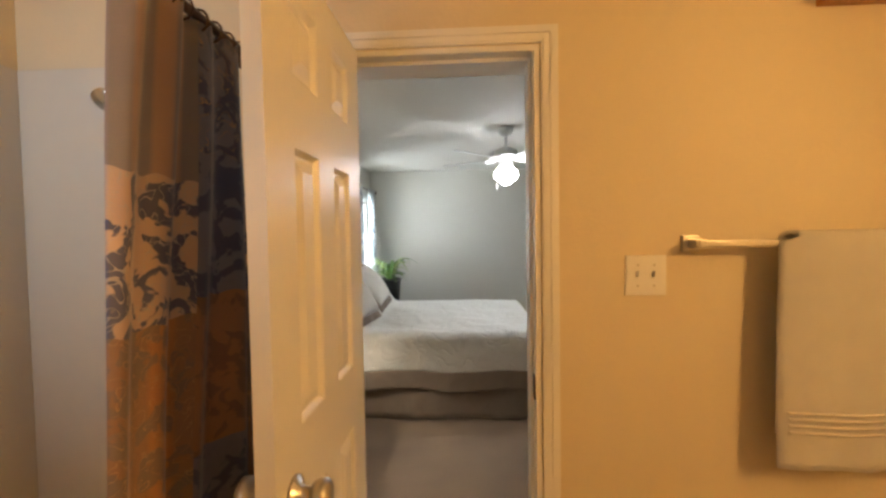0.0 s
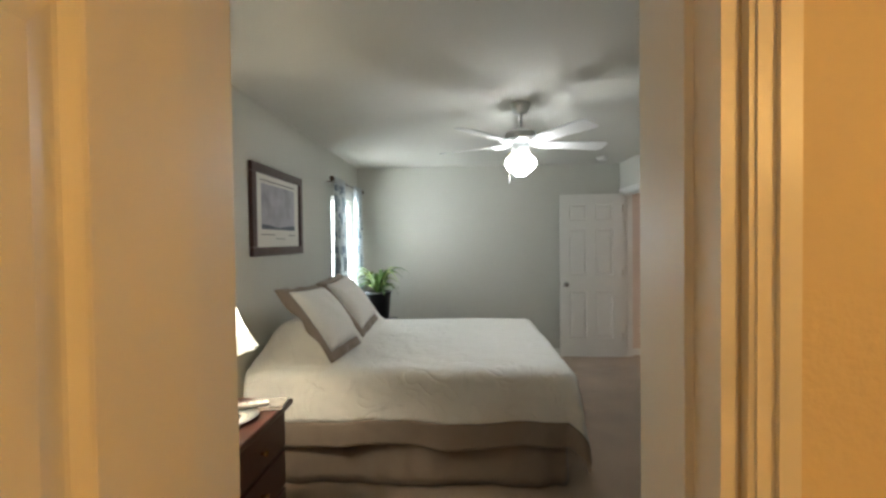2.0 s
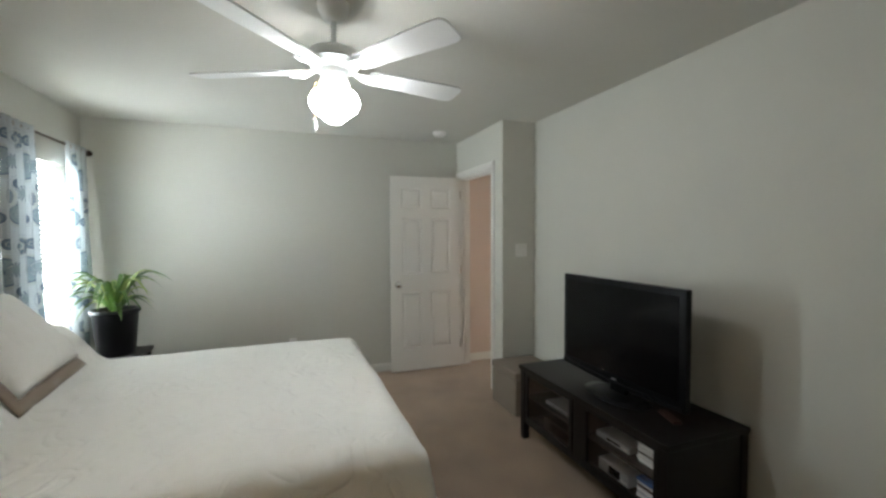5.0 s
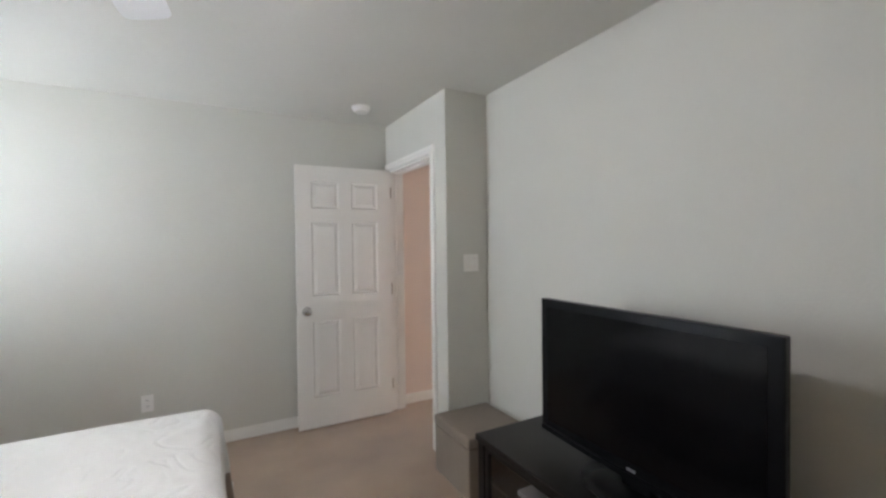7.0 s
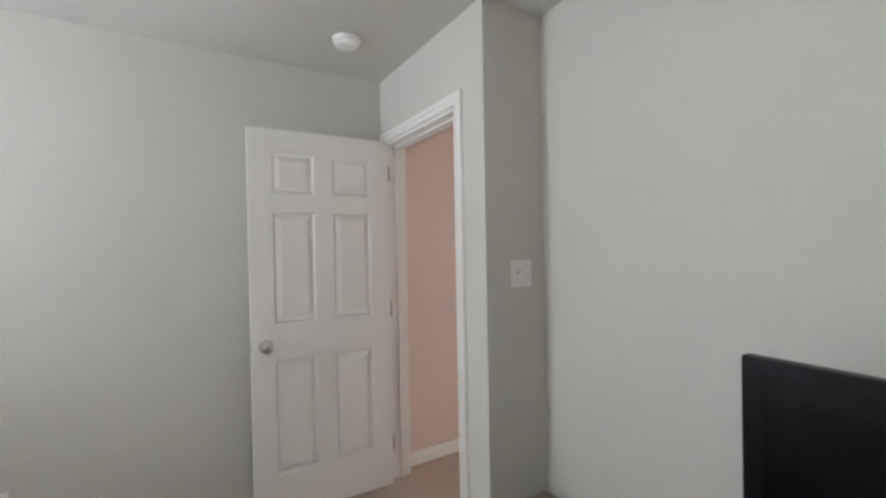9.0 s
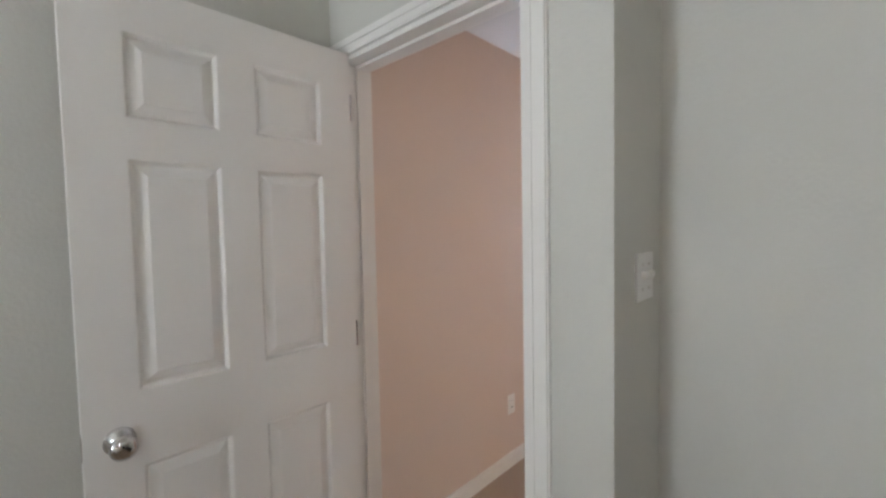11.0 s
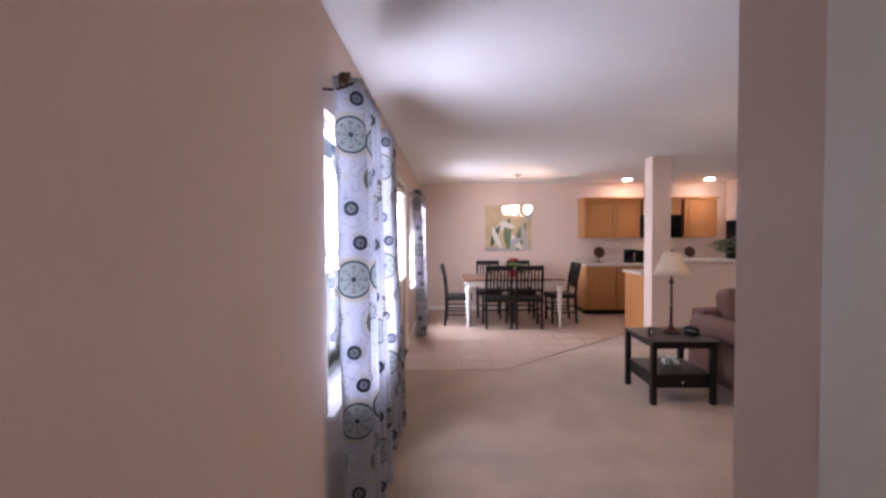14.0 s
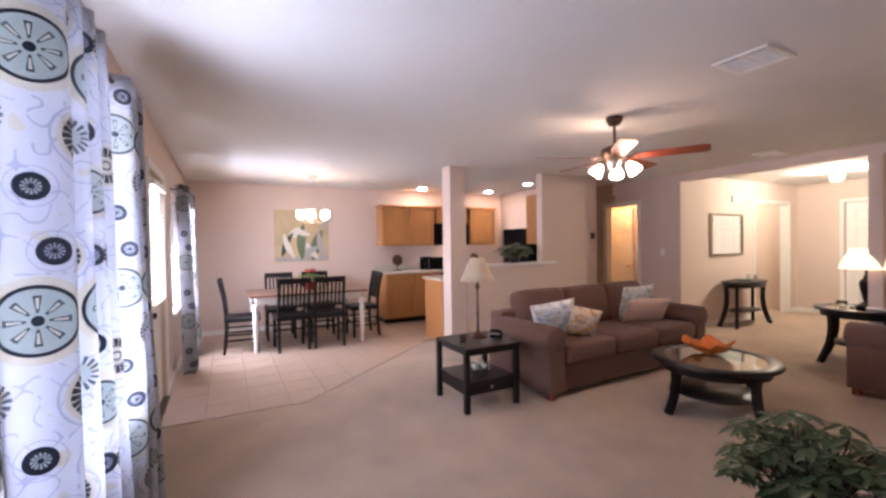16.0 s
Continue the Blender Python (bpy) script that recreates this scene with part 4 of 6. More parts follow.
def sham(m, label):
    d = thing("pillow_sham", m, label, "pillow")
    part("cushion", cushion(.52, .44, .18), M["quilt"], d, "cream pillow face", True)

    def fl(s, t):
        a = s * 2 * math.pi
        c, si = math.cos(a), math.sin(a)
        k = 1 / max(abs(c), abs(si))
        ex = .060 * t
        x = c * k * (.250) + ex * (1 if c > 0 else -1) * min(1, abs(c * k) ** 6)
        z = si * k * (.215) + (ex * (1 if si > 0 else -1) * min(1, abs(si * k) ** 6))
        return (x, (.010 * math.sin(8 * a) + .022 + .035 * max(0.0, si)) * t, z)
    solid(part("flange", grid(fl, 96, 3), M["taupe"], d, "taupe flange round the pillow", True), .006)
    return d


sham(pose(-.095, 5.455, 1.00, -37, 3, 88), "cream pillow with a taupe flange leaning at the bed's head")
sham(pose(-.125, 6.225, .995, -38, -3, 91), "cream pillow with a taupe flange beside its twin")


def nightstand(m, label):
    d = thing("nightstand", m, label, "nightstand")
    part("top", box(-.27, .29, -.30, .30, .675, .705, .008), M["darkwood"], d)
    part("body", box(-.25, .25, -.27, .27, .06, .675, .004), M["darkwood"], d)
    for lo, hi in ((.10, .28), (.30, .47), (.49, .655)):
        dr = part("drawer_front", box(.25, .268, -.25, .25, lo, hi, .005), M["darkwood"], d)
        part("drawer_knob", lathe(((.006, 0), (.006, .012), (.014, .02), (.012, .03), (0, .032)), steps=12), M["brass"], dr).matrix_basis = pose(.268, 0, (lo + hi) / 2, 0, 90, 0)
    for sx in (-.22, .20):
        for sy in (-.24, .24):
            part("foot", box(sx - .02, sx + .03, sy - .025, sy + .025, 0, .06, .004), M["darkwood"], d)
    part("moulding", box(-.26, .275, -.285, .285, .66, .676, .004), M["darkwood"], d)
    return d


nightstand(pose(-.345, 4.50, 0), "dark mahogany nightstand with drawers beside the bed")
lamp = thing("table_lamp", pose(-.30, 4.53, .722), "porcelain vase lamp with a scalloped cream shade, lit", "lamp")
part("base", lathe(((.075, 0), (.08, .012), (.06, .02), (.045, .03), (.05, .04), (.035, .05)), steps=24), M["bronze"], lamp, "ornate dark metal base", True)
part("vase", lathe(((.040, .05), (.030, .062), (.034, .074), (.050, .10), (.060, .14), (.058, .175), (.042, .205), (.028, .225), (.026, .245), (.040, .262), (.044, .27)), steps=28), M["porcelain"], lamp, "cream porcelain vase with roses", True)
for s in (-1, 1):
    part("handle", tube([(0, s * .034, .258), (0, s * .062, .262), (0, s * .078, .240), (0, s * .070, .210), (0, s * .052, .196), (0, s * .060, .178)], .009, steps=8, r2=.006), M["porcelain"], lamp, smooth=True)
for a, z, r in ((0.1, .15, .020), (.6, .135, .014), (-.35, .165, .014), (.3, .175, .012)):
    s = part("rose", lathe([(r * math.sin(q * math.pi / 6), -r * .35 * math.cos(q * math.pi / 6)) for q in range(7)], steps=10), M["rose"], lamp, smooth=True)
    s.matrix_basis = pose(.057 * math.cos(a), .057 * math.sin(a), z, 0, 90, math.degrees(a))
part("neck", tube([(0, 0, .27), (0, 0, .36)], .010), M["brass"], lamp)
solid(part("shade", lathe([(.143, .365), (.130, .385), (.108, .44), (.090, .50), (.078, .572)], steps=60, wave=.012, waves=10, cap=False), M["shade_on"], lamp, "cream fabric shade, lit from inside", True), .002)
solid(part("flounce", lathe([(.182, .296), (.176, .303), (.162, .330), (.143, .366)], steps=80, wave=.035, waves=14, cap=False), M["flounce"], lamp, "scalloped cream flounce", True), .002)
part("shade_trim", lathe(((.079, .570), (.080, .573), (.080, .580), (.079, .582)), steps=40, cap=False), M["quilt"], lamp)
part("finial", lathe(((.006, .575), (.006, .600), (.022, .605), (.026, .612), (.012, .620), (0, .622)), steps=16), M["brass"], lamp, smooth=True)
bulb = part("bulb", lathe([(.035 * math.sin(a * math.pi / 8), .42 - .05 * math.cos(a * math.pi / 8)) for a in range(9)], steps=14), glow("bulb_lit", (1.0, .87, .66), 330), lamp, smooth=True)
tray = thing("platter", pose(-.27, 4.50, .7055, 0, 0, 30), "oval silver platter under the lamp", "platter")
part("dish", lathe(((.10, 0), (.14, .004), (.17, .014), (.172, .016), (.13, .0075), (0, .006)), steps=40, sx=1.0, sy=.72), M["silver"], tray, smooth=True)
dly = thing("doily", pose(-.27, 4.50, .7135, 0, 0, 30), "white lace doily with a black pattern on the platter", "doily")
part("lace", lathe(((.118, 0), (.120, .0015), (0, .002)), steps=48, sx=1.0, sy=.74, wave=.03, waves=16), M["paper"], dly)
part("dark_ring", lathe(((.096, .0022), (.096, .0030), (.060, .0032)), steps=40, sx=1.0, sy=.74, wave=.05, waves=12, cap=False), M["blackwood"], dly)
rm = thing("remote_control", pose(-.20, 4.63, .724, 0, 4, 35), "white remote control lying on the platter", "remote")
part("shell", box(-.09, .09, -.022, .022, 0, .018, .006), M["plastic"], rm)
for i in range(5):
    part("button", box(-.07 + i * .03, -.055 + i * .03, -.006, .006, .0175, .0205), M["silver"], rm)
bk = thing("booklet", pose(-.14, 4.70, .7055, 0, 0, 8), "small printed booklet on the nightstand", "booklet")
part("pages", box(-.085, .085, -.065, .065, 0, .010), M["paper"], bk)
part("cover", box(-.086, .086, -.066, .066, .0105, .0125), mat("booklet_print", (.30, .27, .25), .4, .5, 26), bk)
bx_ = thing("tissue_box", pose(-.46, 4.27, .7055, 0, 0, 5), "blue cardboard tissue box", "box")
part("carton", box(-.06, .06, -.06, .06, 0, .09, .003), M["blue"], bx_)
part("tissue", cushion(.06, .05, .03, n=6), M["paper"], bx_).location = (0, 0, .105)

pic = thing("framed_picture", Matrix(), "framed seascape print with a wide cream mat", "picture")
py0, py1, pz0, pz1 = 5.385, 6.235, 1.395, 2.02
fw = .062
for y0, y1, z0, z1 in ((py0, py1, pz0, pz0 + fw), (py0, py1, pz1 - fw, pz1), (py0, py0 + fw, pz0 + fw, pz1 - fw), (py1 - fw, py1, pz0 + fw, pz1 - fw)):
    part("frame_bar", box(WX, WX + .028, y0, y1, z0, z1, .006), M["darkwood"], pic)
part("mat_board", box(WX + .004, WX + .012, py0 + fw, py1 - fw, pz0 + fw, pz1 - fw), M["mat_board"], pic)
sea = mat("seascape_print", (.50, .49, .54), .6, .42, 7, 0.0)
part("print", box(WX + .012, WX + .0135, py0 + .15, py1 - .15, pz0 + .185, pz1 - .125), sea, pic, "hazy grey seascape")
part("shore", grid(lambda s, t: (WX + .0145, py0 + .15 + s * (py1 - py0 - .30), pz0 + .185 + t * (.012 + .022 * abs(math.sin(3.2 * s + 1.6)))), 24, 1), mat("sea_dark", (.13, .15, .18), .6, .3, 30, 0), pic)
part("keyline", box(WX + .012, WX + .0135, py0 + .14, py1 - .14, pz1 - .106, pz1 - .100), M["blackwood"], pic)
for a, c in ((.14, .36), (.60, .71)):
    part("caption_line", box(WX + .012, WX + .0135, py0 + a, py0 + c, pz0 + .145, pz0 + .150), M["blackwood"], pic)
part("caption_line", box(WX + .012, WX + .0135, py0 + .37, py0 + .53, pz0 + .118, pz0 + .122), M["blackwood"], pic)


def pot(d, r0, r1, h, material):
    part("pot", lathe(((r0, 0), (r0 + .004, .01), (r1, h - .03), (r1 + .012, h - .028), (r1 + .012, h), (r1 - .004, h), (r1 - .012, h - .03), (0, h - .035)), steps=28), material, d, smooth=True)
    part("soil", lathe(((r1 - .014, h - .034), (r1 - .02, h - .024), (0, h - .02)), steps=20), M["soil"], d)


def blade(base, az, length, rise, droop, width, material, parent, name="leaf"):
    pts = []
    for j in range(9):
        s = j / 8
        r = length * s * (.55 + .45 * s)
        z = rise * math.sin(min(1.0, s * 1.15) * math.pi * .5) - droop * max(0.0, s - .35) ** 2
        pts.append(Vector(base) + Vector((math.cos(az) * r, math.sin(az) * r, z)))
    side = Vector((-math.sin(az), math.cos(az), 0))

    def f(s, t):
        k = s * 8
        i = min(int(k), 7)
        p = pts[i].lerp(pts[i + 1], k - i)
        w = width * math.sin(math.pi * min(1, .12 + .88 * s) ** .8) ** .8
        return p + side * w * (t - .5) + Vector((0, 0, .35 * w * abs(t - .5) * 2))
    return part(name, grid(f, 8, 2), material, parent, smooth=True)


st = thing("plant_stand", pose(-.20, 7.66, 0), "dark square plant stand in the bedroom corner", "plant stand")
part("top", box(-.19, .19, -.19, .19, .53, .56, .005), M["blackwood"], st)
part("shelf", box(-.16, .16, -.16, .16, .16, .18, .003), M["blackwood"], st)
for sx in (-.16, .16):
    for sy in (-.16, .16):
        part("leg", box(sx - .018, sx + .018, sy - .018, sy + .018, 0, .53, .003), M["blackwood"], st)
pl = thing("potted_plant", pose(-.20, 7.66, .5605), "variegated strap-leaved plant in a tall black pot", "plant")
pot(pl, .115, .145, .34, M["pot"])
rnd = random.Random(7)
for i in range(34):
    az = i * 2.399 + rnd.uniform(-.2, .2)
    L = rnd.uniform(.22, .42)
    up = rnd.uniform(.10, .36)
    blade((.03 * math.cos(az), .03 * math.sin(az), .32), az, L, up, rnd.uniform(.12, .50), rnd.uniform(.034, .052), M["leaf_pale"] if i % 3 == 0 else M["leaf"], pl)


def ceiling_fan(m, angles, radius, white, label, drop=0.0):
    """A five-blade ceiling fan hanging from its canopy at z = 0."""
    d = thing("ceiling_fan", m, label, "ceiling fan")
    body, bl = (M["fanwhite"], M["fanwhite"]) if white else (M["bronze"], M["cherry"])
    part("canopy", lathe(((.02, -.075), (.045, -.066), (.064, -.03), (.068, 0), (0, 0)), steps=28), body, d, smooth=True)
    part("downrod", tube([(0, 0, -.14 - drop), (0, 0, -.06)], .011), body, d)
    part("motor", lathe(((.05, -.250), (.092, -.247), (.104, -.234), (.108, -.226), (.108, -.186), (.100, -.174), (.05, -.150), (.02, -.140)), steps=36), body, d, smooth=True)
    part("motor_ring", lathe(((.108, -.226), (.113, -.222), (.113, -.214), (.108, -.210)), steps=36, cap=False), body, d)
    z = -.250
    for a in angles:
        iron = bar([(.07, 0, z + .01), (.11, 0, z - .004), (.150, 0, z - .010)], .034, .007)
        for sy in (-1, 1):
            bar([(.110, sy * .012, z - .004), (.150, sy * .034, z - .011), (.205, sy * .030, z - .011)], .022, .006, iron)
        for sx, sy in ((.190, -.026), (.190, .026), (.165, 0)):
            lathe(((.006, z - .016), (.006, z - .012)), iron, (sx, sy), 8)
        e = part("blade_iron", iron, body, d, "pierced bracket holding a blade")
        e.matrix_basis = pose(0, 0, 0, 0, 0, a)
        b_ = bmesh.new()
        out = [(.155, .038), (.175, .052), (radius - .08, .068), (radius - .025, .066), (radius - .008, .056), (radius, .036)]
        ring = [(x, y) for x, y in out] + [(x, -y) for x, y in reversed(out)]
        lo = [b_.verts.new((x, y, -.003)) for x, y in ring]
        hi = [b_.verts.new((x, y, .003)) for x, y in ring]
        b_.faces.new(hi)
        b_.faces.new(lo[::-1])
        for k in range(len(ring)):
            b_.faces.new((lo[k], lo[(k + 1) % len(ring)], hi[(k + 1) % len(ring)], hi[k]))
        p = part("blade", b_, bl, d)
        p.matrix_basis = pose(0, 0, z - .002, 0, 0, a) @ pose(0, 0, 0, -12, 0, 0)
    if white:
        part("light_collar", lathe(((.062, -.322), (.066, -.312), (.056, -.28), (.066, -.247)), steps=28), body, d, smooth=True)
        part("globe", lathe(((0, -.474), (.030, -.472), (.044, -.462), (.060, -.446), (.092, -.424), (.105, -.400), (.106, -.376), (.094, -.352), (.066, -.332), (.060, -.318)), steps=32), M["globe"], d, "lit white glass globe", True)
        part("pull_chain", tube([(-.066, -.02, -.30), (-.085, -.022, -.33), (-.085, -.022, -.47)], .0015, steps=6), M["brass"], d)
        part("chain_fob", lathe(((.004, -.525), (.009, -.518), (.009, -.485), (.003, -.47)), center=(-.085, -.022), steps=12), M["fanwhite"], d)
    else:
        part("light_hub", lathe(((.02, -.35), (.045, -.34), (.05, -.29), (.06, -.246)), steps=24), M["nickel"], d, smooth=True)
        for a in (32, 212, 304):
            arm = part("lamp_arm", tube([(.03, 0, -.30), (.08, 0, -.295), (.105, 0, -.315)], .009), M["nickel"], d)
            arm.matrix_basis = pose(0, 0, 0, 0, 0, a)
            s = part("glass_shade", lathe(((.020, 0), (.030, -.02), (.046, -.055), (.058, -.095), (.055, -.098)), steps=24, cap=False), M["fan_shade"], d, "lit frosted glass shade", True)
            s.matrix_basis = pose(0, 0, 0, 0, 0, a) @ pose(.105, 0, -.305, 0, -38, 0)
        part("pull_chain", tube([(.01, 0, -.34), (.01, 0, -.56)], .002, steps=6), M["brass"], d)
        part("chain_fob", lathe(((.004, -.60), (.010, -.59), (.010, -.57), (.003, -.555)), center=(.01, 0), steps=12), M["cherry"], d)
    for o in d.children:
        if o.name.split('.')[0] not in ('canopy', 'downrod'):
            o.matrix_basis = Matrix.Translation((0, 0, -drop)) @ o.matrix_basis
    return d


ceiling_fan(pose(1.22, 5.74, H), [11, 83, 155, 228, 303], .63, True, "white five-blade ceiling fan with a lit globe", .030)
sd = thing("smoke_detector", pose(2.44, 7.76, H), "round white smoke detector on the ceiling", "smoke detector")
part("base", lathe(((.066, -.014), (.068, -.010), (.068, 0), (0, 0)), steps=28), M["plastic"], sd)
part("cap", lathe(((0, -.040), (.045, -.040), (.056, -.032), (.060, -.014)), steps=28), M["plastic"], sd, smooth=True)

ot = thing("ottoman", pose(2.86, 6.88, 0), "taupe cube ottoman beside the media console", "ottoman")
part("body", box(-.195, .195, -.20, .20, .012, .30, .012), M["ottoman"], ot)
part("lid", box(-.20, .20, -.205, .205, .303, .365, .018), M["ottoman"], ot)

mc = thing("media_console", Matrix(), "black-brown media console with two glass doors", "tv stand")
cx0, cx1, cy0, cy1 = 2.56, 3.08, 5.20, 6.43
part("top", box(cx0 - .01, cx1, cy0 - .01, cy1 + .01, .49, .52, .004), M["blackwood"], mc)
part("bottom_board", box(cx0 + .01, cx1, cy0 + .04, cy1 - .04, .115, .135), M["blackwood"], mc)
part("back_board", box(cx1 - .015, cx1 - .002, cy0 + .04, cy1 - .04, .135, .49), M["blackwood"], mc)
ym = (cy0 + cy1) / 2
part("divider", box(cx0 + .01, cx1 - .015, ym - .045, ym + .045, .135, .49, .003), M["blackwood"], mc)
for y in (cy0, cy1 - .045):
    part("side_panel", box(cx0 + .045, cx1 - .015, y + .006, y + .038, .115, .49, .002), M["blackwood"], mc)
    for x in (cx0, cx1 - .045):
        part("leg", bar([(x + .0225, y + .0225, 0), (x + .0225, y + .0225, .12), (x + .0225, y + .0225, .49)], .045, .045), M["blackwood"], mc)
part("shelf_board", box(cx0 + .03, cx1 - .02, cy0 + .045, cy1 - .045, .30, .312), M["blackwood"], mc)
for y0, y1 in ((cy0 + .05, ym - .05), (ym + .05, cy1 - .05)):
    dr = part("glass_door", box(cx0 + .012, cx0 + .016, y0 + .03, y1 - .03, .17, .46), M["glassclear"], mc, "glass door pane")
    dr.visible_shadow = False
    for a, c, lo, hi in ((y0, y1, .138, .17), (y0, y1, .46, .487), (y0, y0 + .03, .17, .46), (y1 - .03, y1, .17, .46)):
        part("door_frame", box(cx0 + .004, cx0 + .022, a, c, lo, hi, .002), M["blackwood"], dr)
for nm, x, y0, y1, z0, z1, mt, lab in (("disc_player", 2.64, 5.50, 5.74, .3125, .345, "silver", "flat silver disc player inside the media console"),
                                       ("cable_box", 2.63, 5.88, 6.24, .1355, .215, "black", "black receiver inside the media console"),
                                       ("cable_box", 2.63, 5.90, 6.22, .3125, .335, "silver", "silver cable box inside the media console"),
                                       ("disc_player", 2.64, 5.50, 5.72, .1355, .20, "silver", "silver tape deck inside the media console")):
    e = thing(nm, Matrix(), lab, "electronics")
    part("case", box(x, x + .26, y0, y1, z0, z1, .003), M[mt], e)
    part("display", box(x - .002, x, y0 + .06, y1 - .08, z0 + .010, z1 - .010), M["screen"], e)
    for k_ in range(3):
        part("button", box(x - .004, x, y0 + .012 + k_ * .016, y0 + .022 + k_ * .016, z0 + .012, z0 + .022), M["paper"], e)
rb = random.Random(3)
for k_ in range(6):
    z = .1355 + k_ * .0165
    e = thing("disc_case", Matrix(), "disc case in a stack on the console's lower board", "disc case", "disc cases in the console")
    part("case", box(2.64 + rb.uniform(0, .012), 2.78, 5.30, 5.45, z, z + .015), M[("paper", "silver", "paper", "darkwood", "paper", "blue")[k_]], e)
for k_ in range(4):
    z = .3125 + k_ * .026
    e = thing("book", Matrix(), "pale book in a pile on the console shelf", "book", "books in the console")
    part("pages", box(2.645, 2.79, 5.305, 5.445, z + .003, z + .022), M["paper"], e)
    part("cover", box(2.64, 2.795, 5.30, 5.45, z + .0222, z + .0252), M[("paper", "darkwood", "paper", "silver")[k_]], e)

tv = thing("television", pose(2.775, 5.732, .5205, 0, 0, 0), "black flat-screen television on the media console", "television")
part("case", box(-.025, .008, -.46, .46, .075, .665, .006), M["black"], tv)
part("rear_cover", box(.008, .045, -.38, .38, .12, .58, .012), M["black"], tv)
part("screen", box(-.0275, -.0235, -.42, .42, .125, .63), M["screen"], tv)
part("lower_bezel", bar([(-.026, -.45 + .09 * i, .095 - .018 * math.sin(math.pi * i / 10)) for i in range(11)], .02, .02, along=(1, 0, 0)), M["black"], tv)
part("logo_mark", box(-.0275, -.0255, -.018, .018, .094, .104), M["silver"], tv)
part("neck", box(.0, .03, -.06, .06, .018, .09, .004), M["black"], tv)
part("foot", lathe(((.22, 0), (.225, .006), (.16, .016), (0, .018)), steps=32, sx=.6, sy=1.0), M["black"], tv, smooth=True)
rm2 = thing("remote_control", pose(2.80, 5.40, .5205, 0, 0, 70), "small dark remote control on the media console", "remote")
part("shell", box(-.075, .075, -.02, .02, 0, .016, .005), M["darkwood"], rm2)

# tall chest by the bedroom's south wall
ch = thing("tall_chest", Matrix(), "dark carved wooden chest with an overhanging top", "chest")
part("top", box(1.59, 2.56, SY + .01, 3.88, 1.335, 1.365, .006), M["darkwood"], ch)
part("body", box(1.65, 2.48, SY + .02, 3.83, .10, 1.335, .006), M["blackwood"], ch)
part("corbel", bar([(1.628, 3.83, 1.335), (1.620, 3.83, 1.28), (1.634, 3.83, 1.22), (1.636, 3.83, 1.10), (1.624, 3.83, 1.00), (1.648, 3.83, .95)], .09, .045), M["darkwood"], ch)
for x in (1.65, 2.42):
    for y in (SY + .04, 3.74):
        part("foot", box(x, x + .05, y, y + .05, 0, .10, .004), M["darkwood"], ch)


# ---- living room ----
def curved_leg(x, y, h, ox, oy, material, parent, w=.045):
    """A sabre leg that leaves the top at x, y and sweeps out by ox, oy to the floor."""
    pts = []
    for j in range(9):
        s = j / 8
        k = -.35 * math.sin(s * math.pi) + s ** 2
        pts.append((x + ox * k, y + oy * k, h * (1 - s)))
    side = Vector((-oy, ox, 0))
    return part("leg", bar(pts, w, w, along=side), material, parent)


et = thing("end_table", pose(6.37, 5.69, 0), "dark wood end table with a lower drawer shelf", "end table")
part("top", box(-.28, .28, -.29, .27, .515, .54, .005), M["blackwood"], et)
for sx in (-.25, .25):
    for sy in (-.25, .25):
        part("leg", box(sx - .022, sx + .022, sy - .022, sy + .022, 0, .515, .003), M["blackwood"], et)
part("apron", box(-.24, .24, -.24, .24, .47, .515), M["blackwood"], et)
part("shelf", box(-.25, .25, -.25, .25, .235, .255, .003), M["blackwood"], et)
dr = part("drawer", box(-.235, .235, -.24, .24, .135, .233, .003), M["blackwood"], et)
part("drawer_knob", lathe(((.005, 0), (.011, .01), (.009, .018), (0, .02)), steps=10), M["nickel"], dr).matrix_basis = pose(-.235, 0, .185, 0, -90, 0)
sl = thing("table_lamp", pose(6.45, 5.62, .5405), "slim bronze table lamp with a cream shade, unlit", "lamp")
part("base", lathe(((.085, 0), (.085, .012), (.05, .025), (.022, .05), (.015, .08)), steps=24), M["bronze"], sl, smooth=True)
part("stem", lathe(((.012, .07), (.011, .20), (.020, .215), (.011, .23), (.010, .44), (.022, .455), (.026, .465), (.012, .48), (.010, .54)), steps=16), M["bronze"], sl, smooth=True)
solid(part("shade", lathe(((.155, .525), (.13, .58), (.095, .66), (.062, .735)), steps=32, cap=False), M["shade_off"], sl, "cream tapered shade", True), .002)
part("finial", lathe(((.008, .735), (.014, .75), (0, .765)), steps=10), M["bronze"], sl)
ph = thing("telephone", pose(6.33, 5.50, .5405, 0, 0, 30), "small black telephone on the end table", "telephone")
part("body", box(-.05, .05, -.04, .04, 0, .035, .008), M["black"], ph)
part("handset", tube([(-.06, 0, .05), (-.03, 0, .062), (.03, 0, .062), (.06, 0, .05)], .016, steps=8), M["black"], ph)
gl = thing("drinking_glass", pose(6.28, 5.88, .5405), "small clear glass on the end table", "glass")
part("cup", lathe(((.026, 0), (.03, .08), (.027, .08), (.023, .006), (0, .006)), steps=16), M["glassclear"], gl, smooth=True)
orn = thing("ornament", pose(6.37, 5.66, .2555), "pale flower ornament on the lower shelf", "ornament")
for i in range(7):
    a = i * 2 * math.pi / 7
    s = part("petal", cushion(.075, .06, .03, n=6), M["leaf_grey" if i % 2 else "paper"], orn, smooth=True)
    s.matrix_basis = pose(.05 * math.cos(a), .05 * math.sin(a), .045, 30, 0, math.degrees(a))


